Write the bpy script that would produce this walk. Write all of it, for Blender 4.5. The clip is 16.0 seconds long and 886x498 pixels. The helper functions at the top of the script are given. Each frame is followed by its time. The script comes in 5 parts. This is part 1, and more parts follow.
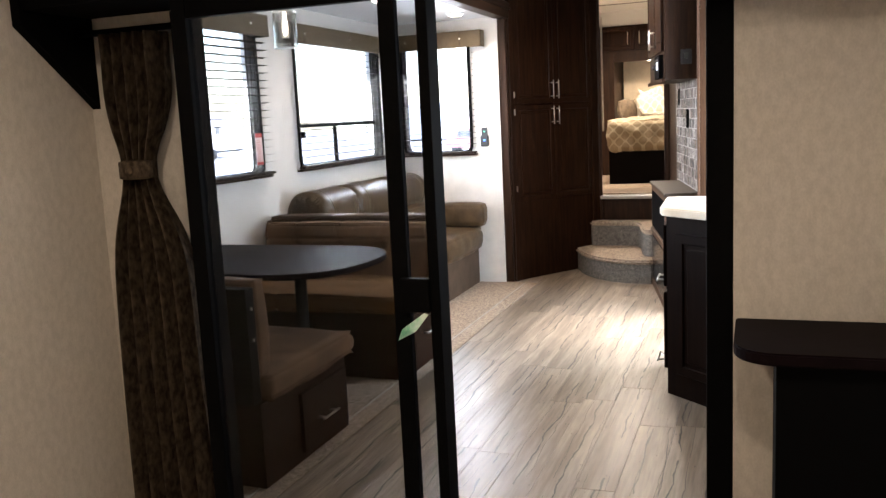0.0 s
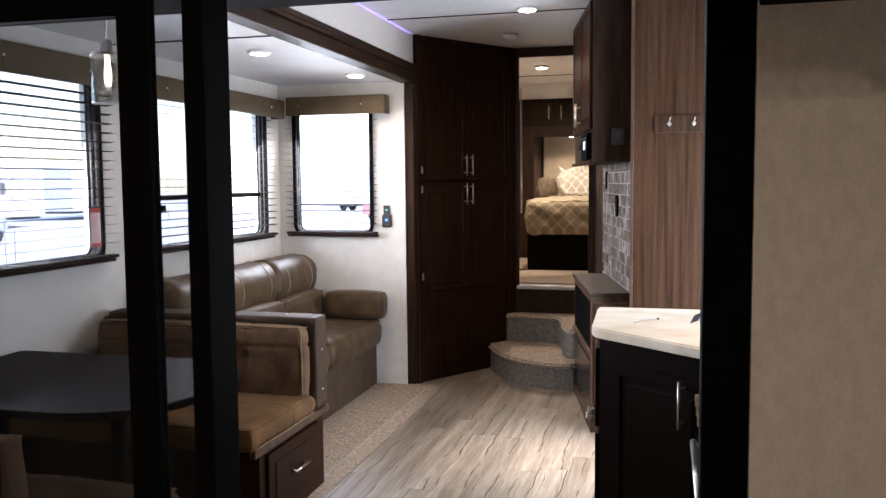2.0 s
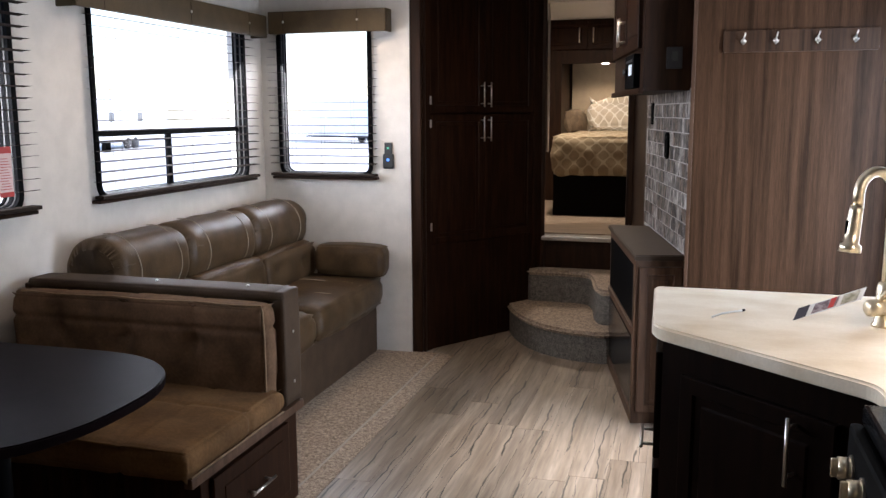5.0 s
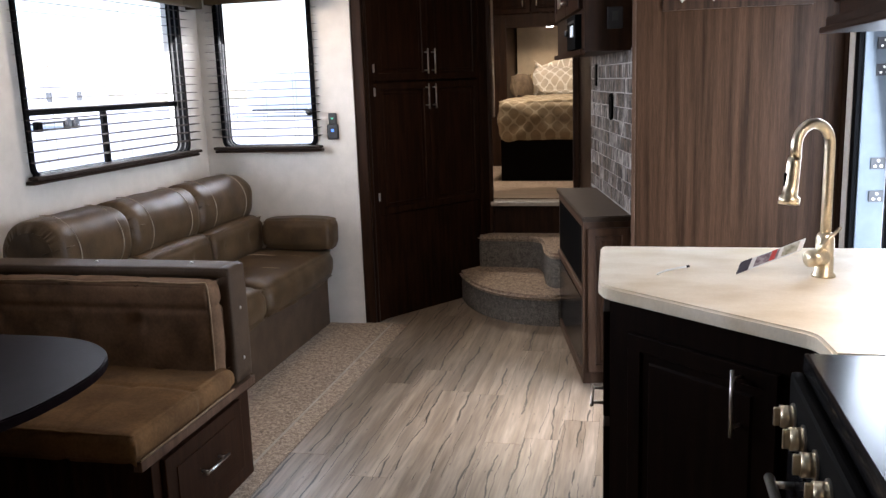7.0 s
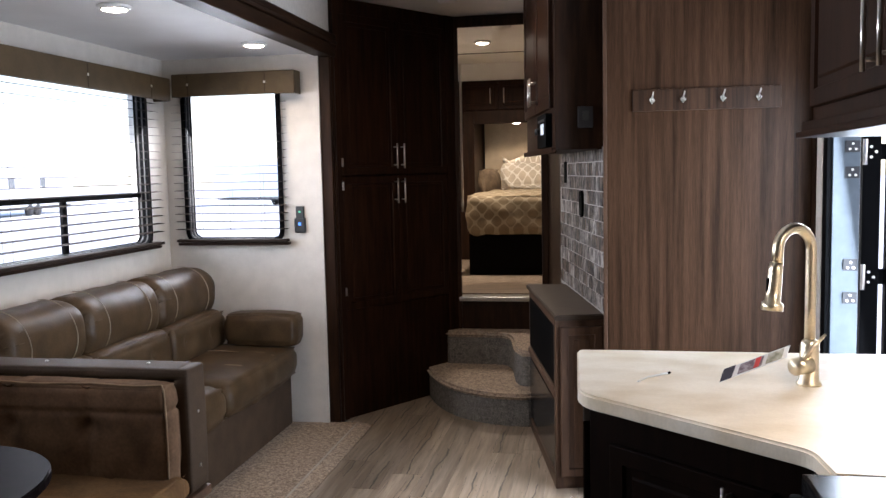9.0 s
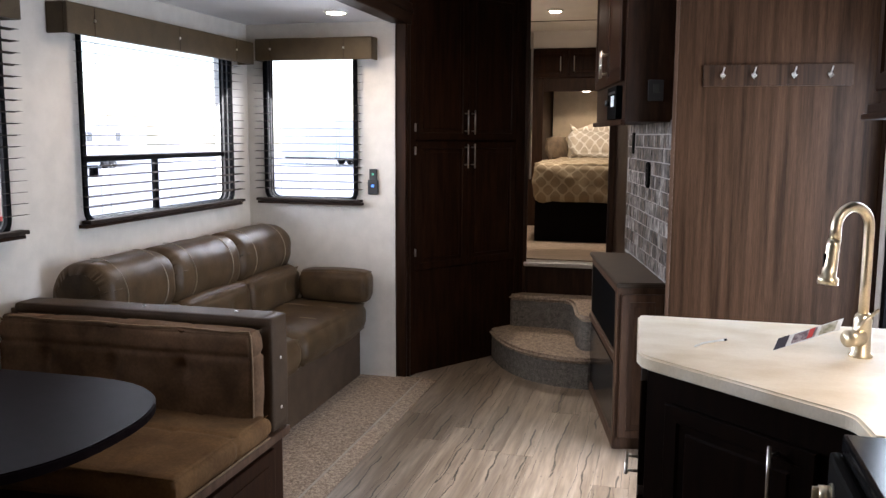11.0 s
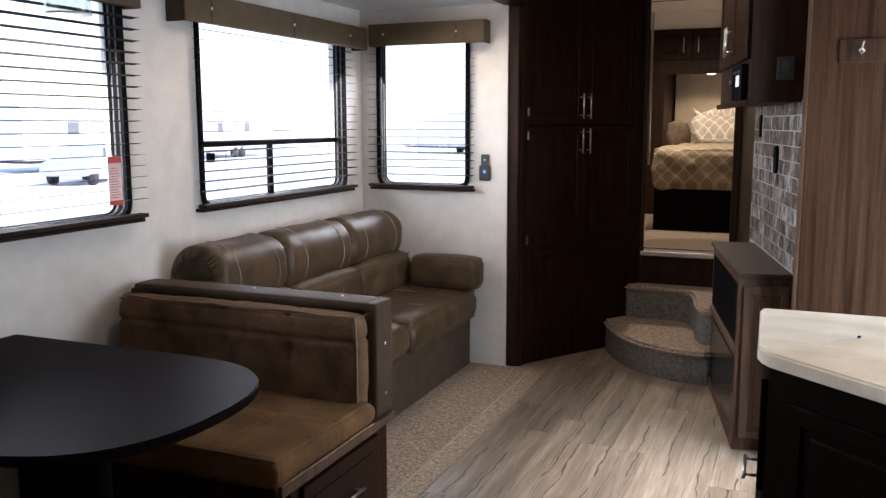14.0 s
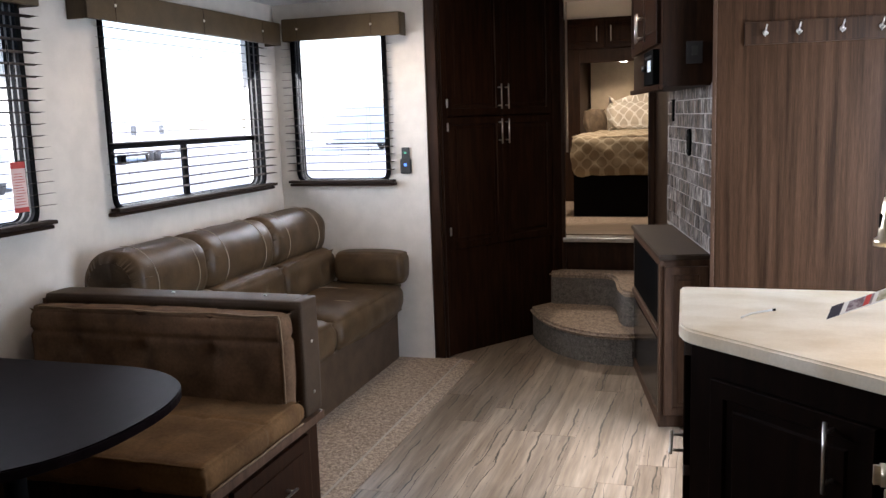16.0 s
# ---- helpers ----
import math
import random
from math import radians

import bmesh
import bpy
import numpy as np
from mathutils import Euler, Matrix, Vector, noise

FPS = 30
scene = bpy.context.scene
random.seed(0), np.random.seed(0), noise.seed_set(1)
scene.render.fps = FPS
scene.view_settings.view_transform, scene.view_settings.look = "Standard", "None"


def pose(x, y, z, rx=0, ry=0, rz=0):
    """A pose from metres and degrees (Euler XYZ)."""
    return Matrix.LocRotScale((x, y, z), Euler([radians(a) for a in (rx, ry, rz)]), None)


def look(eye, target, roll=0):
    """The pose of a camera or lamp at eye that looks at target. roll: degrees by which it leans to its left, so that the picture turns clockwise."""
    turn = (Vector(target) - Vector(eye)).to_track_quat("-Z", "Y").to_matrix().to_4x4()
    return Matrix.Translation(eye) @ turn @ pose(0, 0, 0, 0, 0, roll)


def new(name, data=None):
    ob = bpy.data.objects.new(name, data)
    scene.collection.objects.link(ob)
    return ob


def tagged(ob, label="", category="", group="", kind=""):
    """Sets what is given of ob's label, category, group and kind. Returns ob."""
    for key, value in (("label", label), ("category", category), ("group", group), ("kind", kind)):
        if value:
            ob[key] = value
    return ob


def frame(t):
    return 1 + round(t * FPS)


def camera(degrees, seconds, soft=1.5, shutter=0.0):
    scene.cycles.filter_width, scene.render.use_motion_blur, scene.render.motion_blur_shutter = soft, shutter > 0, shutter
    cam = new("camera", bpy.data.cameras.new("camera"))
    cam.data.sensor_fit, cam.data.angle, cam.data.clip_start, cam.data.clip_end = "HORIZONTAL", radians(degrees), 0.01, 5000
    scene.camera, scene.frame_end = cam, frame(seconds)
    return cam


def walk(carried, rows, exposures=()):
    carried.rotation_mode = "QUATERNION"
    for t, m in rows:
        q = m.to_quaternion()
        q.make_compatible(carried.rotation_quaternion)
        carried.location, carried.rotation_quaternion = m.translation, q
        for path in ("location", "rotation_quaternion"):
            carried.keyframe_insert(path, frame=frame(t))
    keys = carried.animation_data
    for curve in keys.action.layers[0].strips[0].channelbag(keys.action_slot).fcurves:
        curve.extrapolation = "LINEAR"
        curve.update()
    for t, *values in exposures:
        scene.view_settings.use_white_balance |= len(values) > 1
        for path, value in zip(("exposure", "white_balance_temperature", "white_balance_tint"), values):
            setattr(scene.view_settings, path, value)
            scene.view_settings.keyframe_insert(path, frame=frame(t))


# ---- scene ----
cam = camera(54.6, 16.0, soft=1.45)
PATH = [
    (0, (0.259, 0.057, 1.39), (-0.427, 1.911, 1.088), -2.8),
    (0.5, (0.231, 0.307, 1.402), (-0.393, 2.189, 1.14), -1.3),
    (1, (0.145, 0.556, 1.412), (-0.36, 2.481, 1.217), -1.8),
    (1.5, (0.074, 0.776, 1.43), (-0.304, 2.734, 1.28), -2.3),
    (2, (0.092, 1.02, 1.462), (-0.412, 2.949, 1.305), -0.5),
    (2.5, (0.088, 1.211, 1.458), (-0.458, 3.127, 1.288), 0.0),
    (3, (0.024, 1.411, 1.44), (-0.494, 3.338, 1.312), -1.4),
    (3.5, (-0.05, 1.584, 1.452), (-0.466, 3.535, 1.309), -2.4),
    (4, (-0.088, 1.707, 1.462), (-0.505, 3.652, 1.253), -0.8),
    (4.5, (-0.079, 1.892, 1.473), (-0.603, 3.811, 1.265), -0.3),
    (4.7, (-0.095, 1.929, 1.472), (-0.644, 3.834, 1.206), -0.1),
    (6.8, (-0.096, 1.975, 1.453), (-0.563, 3.88, 1.062), -1.0),
    (7, (-0.076, 1.975, 1.457), (-0.517, 3.888, 1.073), -2.0),
    (7.5, (-0.103, 1.979, 1.48), (-0.477, 3.929, 1.239), -1.6),
    (8, (-0.126, 2.011, 1.485), (-0.472, 3.97, 1.282), 0.5),
    (8.5, (-0.128, 2.058, 1.48), (-0.486, 4.015, 1.274), -1.7),
    (9, (-0.117, 2.066, 1.477), (-0.478, 4.025, 1.298), -1.2),
    (9.5, (-0.122, 2.032, 1.482), (-0.535, 3.981, 1.316), -1.6),
    (9.7, (-0.118, 2.011, 1.48), (-0.6, 3.942, 1.277), 0.3),
    (11.8, (-0.111, 1.869, 1.504), (-0.626, 3.783, 1.241), -0.1),
    (12, (-0.107, 1.873, 1.498), (-0.636, 3.786, 1.256), -0.5),
    (12.5, (-0.1, 1.921, 1.49), (-0.699, 3.814, 1.251), -0.4),
    (13, (-0.095, 1.936, 1.485), (-0.78, 3.799, 1.242), -0.5),
    (13.5, (-0.103, 1.967, 1.483), (-0.861, 3.8, 1.234), -0.0),
    (14, (-0.102, 1.99, 1.474), (-0.86, 3.818, 1.186), -0.1),
    (14.5, (-0.103, 2.016, 1.465), (-0.829, 3.856, 1.17), -1.0),
    (15, (-0.104, 1.994, 1.471), (-0.798, 3.848, 1.189), -2.1),
    (15.5, (-0.103, 1.99, 1.467), (-0.739, 3.863, 1.169), -0.7),
    (16, (-0.1, 2.01, 1.461), (-0.696, 3.895, 1.159), -1.9),
]
EXPOSURES = ((0.0, 3.3, 6450, 13), (1.5, 2.72, 6350, 16), (2.5, 2.25, 6330, 16.5), (3.5, 1.88, 6400, 16), (16.0, 1.88, 6400, 16))

walk(cam, [(t, look(eye, target, roll)) for t, eye, target, roll in PATH], exposures=EXPOSURES)

# ---- world and daylight ----
SKY = bpy.data.worlds.new("overcast_sky")
scene.world = SKY
SKY.use_nodes = True
_n = SKY.node_tree.nodes
_sky = _n.new("ShaderNodeTexSky")
_sky.sky_type, _sky.sun_disc = "NISHITA", False
_sky.sun_elevation, _sky.sun_rotation = radians(46), radians(98)
_sky.air_density, _sky.dust_density = 1.0, 1.0
SKY.node_tree.links.new(_sky.outputs[0], _n["Background"].inputs[0])
_n["Background"].inputs[1].default_value = 0.15

_sun = new("sun", bpy.data.lights.new("sun", "SUN"))
_sun.data.energy, _sun.data.angle, _sun.data.color = 1.3, radians(14), (1.0, 0.97, 0.93)
_sun.matrix_world = look((15, -2, 16), (0, 0, 0))


def area_lamp(name, place, target, wide, high, watts, colour):
    lamp = new(name, bpy.data.lights.new(name, "AREA"))
    lamp.data.shape, lamp.data.size, lamp.data.size_y = "RECTANGLE", wide, high
    lamp.data.energy, lamp.data.color = watts, colour
    lamp.matrix_world = look(place, target)
    return lamp


DAY = (0.88, 0.94, 1.0)
WARM = (1.0, 0.80, 0.57)
area_lamp("window_light", (-2.87, 4.10, 1.52), (0, 4.10, -0.9), 1.20, 0.66, 14.5, DAY)
area_lamp("window_light", (-2.87, 5.92, 1.52), (0, 5.92, -0.9), 1.30, 0.66, 15.5, DAY)
area_lamp("window_light", (-2.24, 7.04, 1.52), (-2.2, 0, -4.4), 0.55, 0.66, 7, DAY)
area_lamp("doorway_light", (0.90, 5.22, 1.05), (-2, 5.1, 0.6), 0.75, 1.50, 14, (0.74, 0.87, 1.0))


def puck_lamp(x, y, z, watts, radius=0.05):
    lamp = new("ceiling_puck_light", bpy.data.lights.new("puck", "SPOT"))
    lamp.data.energy, lamp.data.color, lamp.data.shadow_soft_size = watts, WARM, radius
    lamp.data.spot_size, lamp.data.spot_blend = radians(158), 0.7
    lamp.matrix_world = look((x, y, z), (x, y + 0.001, 0))
    if y > 8:
        lamp.data.color, lamp.data.spot_size = (1.0, 0.87, 0.70), radians(168)


# The last two, in the garage, are unseen fill lamps added to brighten its walls.
LAMPS = [(-0.735, 6.24, 2.5, 1.8), (-1.88, 6.35, 2.165, 1.75), (-2.02, 5.27, 2.165, 1.6), (-1.03, 8.93, 2.5, 15), (-0.8, 0.6, 2.5, 2.45), (0.2, 0.3, 2.5, 1.95)]
for x, y, z, watts in LAMPS:
    puck_lamp(x, y, z - 0.055, watts * 1.6)

# ---- materials ----


def material(name, colour, rough=0.5, metal=0.0, second=None, scale=8.0, stretch=(1, 1, 1), mix=0.5, bump=0.0, fine=0.0, fine_scale=160.0, vary=0.0, spec=0.5, detail=6.0, sharp=(0.35, 0.65), coords="Object"):
    """A surface with variation at two scales: broad (second colour) and fine (bump and grain)."""
    m = bpy.data.materials.new(name)
    m.use_nodes = True
    nt = m.node_tree
    n, l = nt.nodes, nt.links
    p = n["Principled BSDF"]
    p.inputs["Roughness"].default_value, p.inputs["Metallic"].default_value = rough, metal
    p.inputs["Specular IOR Level"].default_value = spec
    tc = n.new("ShaderNodeTexCoord")
    mp = n.new("ShaderNodeMapping")
    mp.inputs["Scale"].default_value = stretch
    l.new(tc.outputs[coords], mp.inputs[0])
    info = n.new("ShaderNodeObjectInfo")
    off = n.new("ShaderNodeVectorMath")
    off.operation = "MULTIPLY_ADD"
    comb = n.new("ShaderNodeCombineXYZ")
    for k in range(3):
        l.new(info.outputs["Random"], comb.inputs[k])
    off.inputs[1].default_value = (37.0, 53.0, 71.0)
    l.new(comb.outputs[0], off.inputs[0])
    l.new(mp.outputs[0], off.inputs[2])
    noise_a = n.new("ShaderNodeTexNoise")
    noise_a.inputs["Scale"].default_value, noise_a.inputs["Detail"].default_value = scale, detail
    l.new(off.outputs[0], noise_a.inputs[0])
    ramp = n.new("ShaderNodeValToRGB")
    ramp.color_ramp.elements[0].position, ramp.color_ramp.elements[1].position = sharp
    second = second or tuple(c * 0.8 for c in colour)
    ramp.color_ramp.elements[0].color, ramp.color_ramp.elements[1].color = (*second, 1), (*colour, 1)
    l.new(noise_a.outputs[0], ramp.inputs[0])
    noise_b = n.new("ShaderNodeTexNoise")
    noise_b.inputs["Scale"].default_value, noise_b.inputs["Detail"].default_value = fine_scale, 3.0
    l.new(off.outputs[0], noise_b.inputs[0])
    fine_mix = n.new("ShaderNodeMix")
    fine_mix.data_type, fine_mix.blend_type = "RGBA", "MULTIPLY"
    fine_mix.inputs[0].default_value = fine
    grey = n.new("ShaderNodeMapRange")
    grey.inputs[1].default_value, grey.inputs[2].default_value, grey.inputs[3].default_value, grey.inputs[4].default_value = 0.3, 0.7, 0.45, 1.3
    l.new(noise_b.outputs[0], grey.inputs[0])
    l.new(ramp.outputs[0], fine_mix.inputs[6])
    l.new(grey.outputs[0], fine_mix.inputs[7])
    last = fine_mix.outputs[2]
    if vary:
        hsv = n.new("ShaderNodeHueSaturation")
        mr = n.new("ShaderNodeMapRange")
        mr.inputs[3].default_value, mr.inputs[4].default_value = 1 - vary, 1 + vary
        l.new(info.outputs["Random"], mr.inputs[0])
        l.new(mr.outputs[0], hsv.inputs["Value"])
        l.new(last, hsv.inputs["Color"])
        last = hsv.outputs[0]
    l.new(last, p.inputs["Base Color"])
    if bump:
        b = n.new("ShaderNodeBump")
        b.inputs["Strength"].default_value, b.inputs["Distance"].default_value = bump, 0.004
        l.new(noise_b.outputs[0], b.inputs["Height"])
        l.new(b.outputs[0], p.inputs["Normal"])
    return m


def glowing(name, colour, strength):
    m = bpy.data.materials.new(name)
    m.use_nodes = True
    p = m.node_tree.nodes["Principled BSDF"]
    p.inputs["Base Color"].default_value = (*colour, 1)
    p.inputs["Emission Color"].default_value = (*colour, 1)
    p.inputs["Emission Strength"].default_value = strength
    return m


def clear(name, tint=(1, 1, 1), rough=0.0, reflect=0.08):
    """Thin clear sheet: straight-through view with a weak mirror image."""
    m = bpy.data.materials.new(name)
    m.use_nodes = True
    n, l = m.node_tree.nodes, m.node_tree.links
    n.remove(n["Principled BSDF"])
    t, g, x, f = n.new("ShaderNodeBsdfTransparent"), n.new("ShaderNodeBsdfGlossy"), n.new("ShaderNodeMixShader"), n.new("ShaderNodeLayerWeight")
    t.inputs[0].default_value = (*tint, 1)
    g.inputs["Roughness"].default_value = rough
    pw, ad = n.new("ShaderNodeMath"), n.new("ShaderNodeMath")
    pw.operation, ad.operation, ad.use_clamp = "POWER", "MULTIPLY_ADD", True
    pw.inputs[1].default_value, ad.inputs[1].default_value, ad.inputs[2].default_value = 5.0, 0.9, reflect * 0.5
    l.new(f.outputs["Facing"], pw.inputs[0])
    l.new(pw.outputs[0], ad.inputs[0])
    l.new(ad.outputs[0], x.inputs[0])
    l.new(t.outputs[0], x.inputs[1])
    l.new(g.outputs[0], x.inputs[2])
    l.new(x.outputs[0], n["Material Output"].inputs[0])
    return m


WALL = material("wall_vinyl", (0.65, 0.60, 0.54), 0.7, second=(0.575, 0.53, 0.475), scale=55, stretch=(1, 1, 0.6), bump=0.12, fine=0.10, fine_scale=220)
SLIDEWALL = material("slide_wall_vinyl", (0.64, 0.595, 0.54), 0.65, second=(0.58, 0.54, 0.49), scale=12, bump=0.12, fine=0.08, fine_scale=220)
CEIL = material("ceiling_board", (0.80, 0.79, 0.78), 0.6, second=(0.76, 0.75, 0.74), scale=5, bump=0.10, fine=0.05, fine_scale=150)
ESPRESSO = material("espresso_wood", (0.029, 0.0118, 0.0058), 0.42, second=(0.0135, 0.0053, 0.0026), scale=7, stretch=(6, 6, 0.5), bump=0.06, fine=0.35, fine_scale=40, vary=0.06, spec=0.08)
# Espresso wood darkened to near-black: the base cabinet's deep shade is in this colour.
ESPRESSO_SHADED = material("espresso_wood_shaded", (0.008, 0.0034, 0.002), 0.45, second=(0.0042, 0.0018, 0.0011), scale=7, stretch=(6, 6, 0.5), bump=0.06, fine=0.35, fine_scale=40, spec=0.04)
TRIMWOOD = material("trim_wood", (0.032, 0.015, 0.0082), 0.42, second=(0.016, 0.008, 0.0048), scale=7, stretch=(6, 6, 0.5), bump=0.06, fine=0.35, fine_scale=40, spec=0.10)
TRIMWOOD_Y = material("trim_wood_along", (0.032, 0.015, 0.0082), 0.42, second=(0.016, 0.008, 0.0048), scale=7, stretch=(6, 0.5, 6), bump=0.06, fine=0.35, fine_scale=40, spec=0.10)
WALNUT = material("walnut_panel", (0.068, 0.034, 0.018), 0.42, second=(0.022, 0.0104, 0.0053), scale=5, stretch=(9, 9, 0.28), bump=0.05, fine=0.6, fine_scale=60, detail=9, sharp=(0.30, 0.68), spec=0.12)
CONSOLEWOOD = material("console_wood", (0.11, 0.062, 0.039), 0.4, second=(0.058, 0.031, 0.019), scale=6, stretch=(5, 5, 0.5), bump=0.05, fine=0.35, fine_scale=36, spec=0.2)
TABLETOP = material("dark_laminate", (0.0085, 0.005, 0.0062), 0.5, second=(0.0063, 0.0037, 0.0045), scale=20, fine=0.2, fine_scale=300, bump=0.02, spec=0.02)
BLACK = material("black_aluminium", (0.0022, 0.0022, 0.0025), 0.7, second=(0.0016, 0.0016, 0.0018), scale=30, fine=0.2, spec=0.05)
BLACKGLASS = material("black_glass", (0.006, 0.006, 0.007), 0.18, second=(0.008, 0.008, 0.009), spec=0.25)
STEEL = material("brushed_nickel", (0.72, 0.69, 0.64), 0.28, 1.0, second=(0.62, 0.59, 0.55), scale=60, fine=0.15)
GOLD = material("champagne_brass", (0.74, 0.64, 0.48), 0.32, 1.0, second=(0.66, 0.57, 0.42), scale=40, fine=0.10)
COUNTER = material("solid_surface_counter", (0.86, 0.77, 0.64), 0.35, second=(0.68, 0.56, 0.4), scale=5, stretch=(1, 1.6, 1), fine=0.10, fine_scale=120, sharp=(0.30, 0.62))
LEATHER = material("brown_leatherette", (0.088, 0.055, 0.029), 0.42, second=(0.050, 0.031, 0.0162), scale=9, bump=0.20, fine=0.25, fine_scale=130, spec=0.20)
SOFABASE = material("sofa_skirt_leatherette", (0.072, 0.047, 0.031), 0.55, second=(0.052, 0.034, 0.022), scale=9, bump=0.15, fine=0.25, fine_scale=150, spec=0.08)
SUEDE = material("brown_suede", (0.175, 0.101, 0.058), 0.85, second=(0.088, 0.05, 0.028), scale=9, bump=0.15, fine=0.30, fine_scale=90, spec=0.1)
SEATSUEDE = material("tan_suede", (0.195, 0.105, 0.045), 0.85, second=(0.11, 0.058, 0.026), scale=6, bump=0.15, fine=0.30, fine_scale=90, spec=0.1)
VALANCE = material("bronze_valance_cloth", (0.082, 0.056, 0.029), 0.42, second=(0.062, 0.042, 0.022), scale=10, bump=0.1, fine=0.2, fine_scale=140, spec=0.2)
SLAT = material("bronze_slat", (0.035, 0.027, 0.023), 0.8, second=(0.026, 0.02, 0.017), scale=20, spec=0.02)
CARPET = material("tan_carpet", (0.50, 0.39, 0.295), 0.95, second=(0.19, 0.14, 0.102), scale=45, bump=0.9, fine=0.9, fine_scale=120, spec=0.1, sharp=(0.2, 0.8))
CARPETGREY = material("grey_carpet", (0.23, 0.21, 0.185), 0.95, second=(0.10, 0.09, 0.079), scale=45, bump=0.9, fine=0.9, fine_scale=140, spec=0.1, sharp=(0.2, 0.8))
CURTAIN = material("patterned_curtain_cloth", (0.115, 0.084, 0.058), 0.85, second=(0.036, 0.026, 0.018), scale=60, stretch=(1, 1, 0.6), bump=0.2, fine=0.3, fine_scale=90, sharp=(0.36, 0.64), spec=0.1)
ALU = material("blue_grey_aluminium", (0.085, 0.11, 0.13), 0.45, second=(0.07, 0.092, 0.11), scale=20)
DOORSKIN = material("pale_door_skin", (0.55, 0.64, 0.72), 0.45, second=(0.48, 0.56, 0.64), scale=6)
STITCH = material("pale_thread", (0.4, 0.34, 0.27), 0.8, second=(0.34, 0.29, 0.23))
WHITEPLASTIC = material("white_plastic", (0.78, 0.77, 0.74), 0.4)
GREYPLASTIC = material("grey_plastic", (0.022, 0.022, 0.024), 0.45, second=(0.016, 0.016, 0.018))
REDPAPER = material("red_paper", (0.5, 0.05, 0.045), 0.7, second=(0.42, 0.04, 0.036))
PINKPAPER = material("pale_pink_paper", (0.72, 0.55, 0.52), 0.7, second=(0.62, 0.44, 0.42))
GREENPAPER = material("green_white_sticker", (0.25, 0.62, 0.42), 0.6, second=(0.72, 0.86, 0.78), scale=40)
PAPER = material("white_paper", (0.8, 0.8, 0.8), 0.7)
NAVY = material("navy_print", (0.035, 0.03, 0.05), 0.6, second=(0.03, 0.026, 0.04))
PURPLE = material("purple_print", (0.13, 0.09, 0.11), 0.6, second=(0.3, 0.26, 0.28), scale=60, sharp=(0.45, 0.55))
BEDBASE = material("bed_base_wood", (0.004, 0.003, 0.0025), 0.5, second=(0.003, 0.002, 0.002), spec=0.05)
PIPING = material("tan_suede_piping", (0.27, 0.185, 0.115), 0.85, second=(0.19, 0.125, 0.075), scale=30, spec=0.1)
LANDING = material("brown_vinyl", (0.24, 0.17, 0.11), 0.45, second=(0.15, 0.105, 0.068), scale=6, stretch=(0.6, 5, 1), fine=0.3, fine_scale=40)
BRONZE = material("bronze_gasket", (0.045, 0.038, 0.033), 0.5, second=(0.03, 0.026, 0.022), scale=30)
CLOTH = material("pale_brown_cloth", (0.19, 0.135, 0.085), 0.85, second=(0.11, 0.075, 0.045), scale=14, bump=0.15, fine=0.2)
HEADBOARD = material("cream_padded_panel", (0.5, 0.41, 0.29), 0.75, second=(0.44, 0.36, 0.26), scale=10, bump=0.15, fine=0.15)
GLASS = clear("window_glass", (1.0, 1.0, 1.0), reflect=0.05)
DOORGLASS = clear("tinted_door_glass", (0.70, 0.71, 0.72), reflect=0.03)
LAMPGLASS = clear("clear_lamp_glass", (0.80, 0.80, 0.77), rough=0.15, reflect=0.5)
GLOW = glowing("warm_led_lens", (1.0, 0.86, 0.68), 22)
GLOWDAY = glowing("cool_lamp_lens", (1.0, 0.95, 0.86), 6)
GLOWBULB = glowing("filament_bulb", (1.0, 0.90, 0.70), 1.6)
BLUELED = glowing("blue_led", (0.08, 0.25, 1.0), 0.35)
GREENLED = glowing("green_led", (0.1, 0.6, 0.35), 0.06)
VIOLET = glowing("violet_led_strip", (0.35, 0.25, 1.0), 0.3)
RADIOLCD = glowing("radio_display", (0.75, 0.85, 0.95), 0.05)

# ---- mesh helpers ----


def finish(name, bm, mat, smooth=False):
    me = bpy.data.meshes.new(name)
    bmesh.ops.recalc_face_normals(bm, faces=bm.faces)
    if smooth:
        for f in bm.faces:
            f.smooth = True
    bm.to_mesh(me)
    bm.free()
    if mat:
        me.materials.append(mat)
    return me


def thing(name, place=(0, 0, 0), turn=0.0, label="", category="", group="", kind=""):
    ob = new(name)
    ob.matrix_world = pose(*place, 0, 0, turn)
    return tagged(ob, label, category, group, kind)


def part(name, bm, mat, parent, label="", smooth=False):
    ob = new(name, finish(name, bm, mat, smooth))
    ob.parent = parent
    return tagged(ob, label)


def piece(name, bm, mat, label="", category="", kind="structure", smooth=False, group=""):
    return tagged(new(name, finish(name, bm, mat, smooth)), label, category, group, kind)


def slab(bm, x0, x1, y0, y1, z0, z1):
    m = Matrix.Translation(((x0 + x1) / 2, (y0 + y1) / 2, (z0 + z1) / 2)) @ Matrix.Diagonal((x1 - x0, y1 - y0, z1 - z0, 1))
    return bmesh.ops.create_cube(bm, size=1, matrix=m)["verts"]


def box(x0, x1, y0, y1, z0, z1, bevel=0.0, seg=2):
    bm = bmesh.new()
    slab(bm, x0, x1, y0, y1, z0, z1)
    if bevel:
        bmesh.ops.bevel(bm, geom=bm.edges[:], offset=bevel, segments=seg, profile=0.6, affect="EDGES")
    return bm


def boxes(*rows):
    bm = bmesh.new()
    for r in rows:
        slab(bm, *r)
    return bm


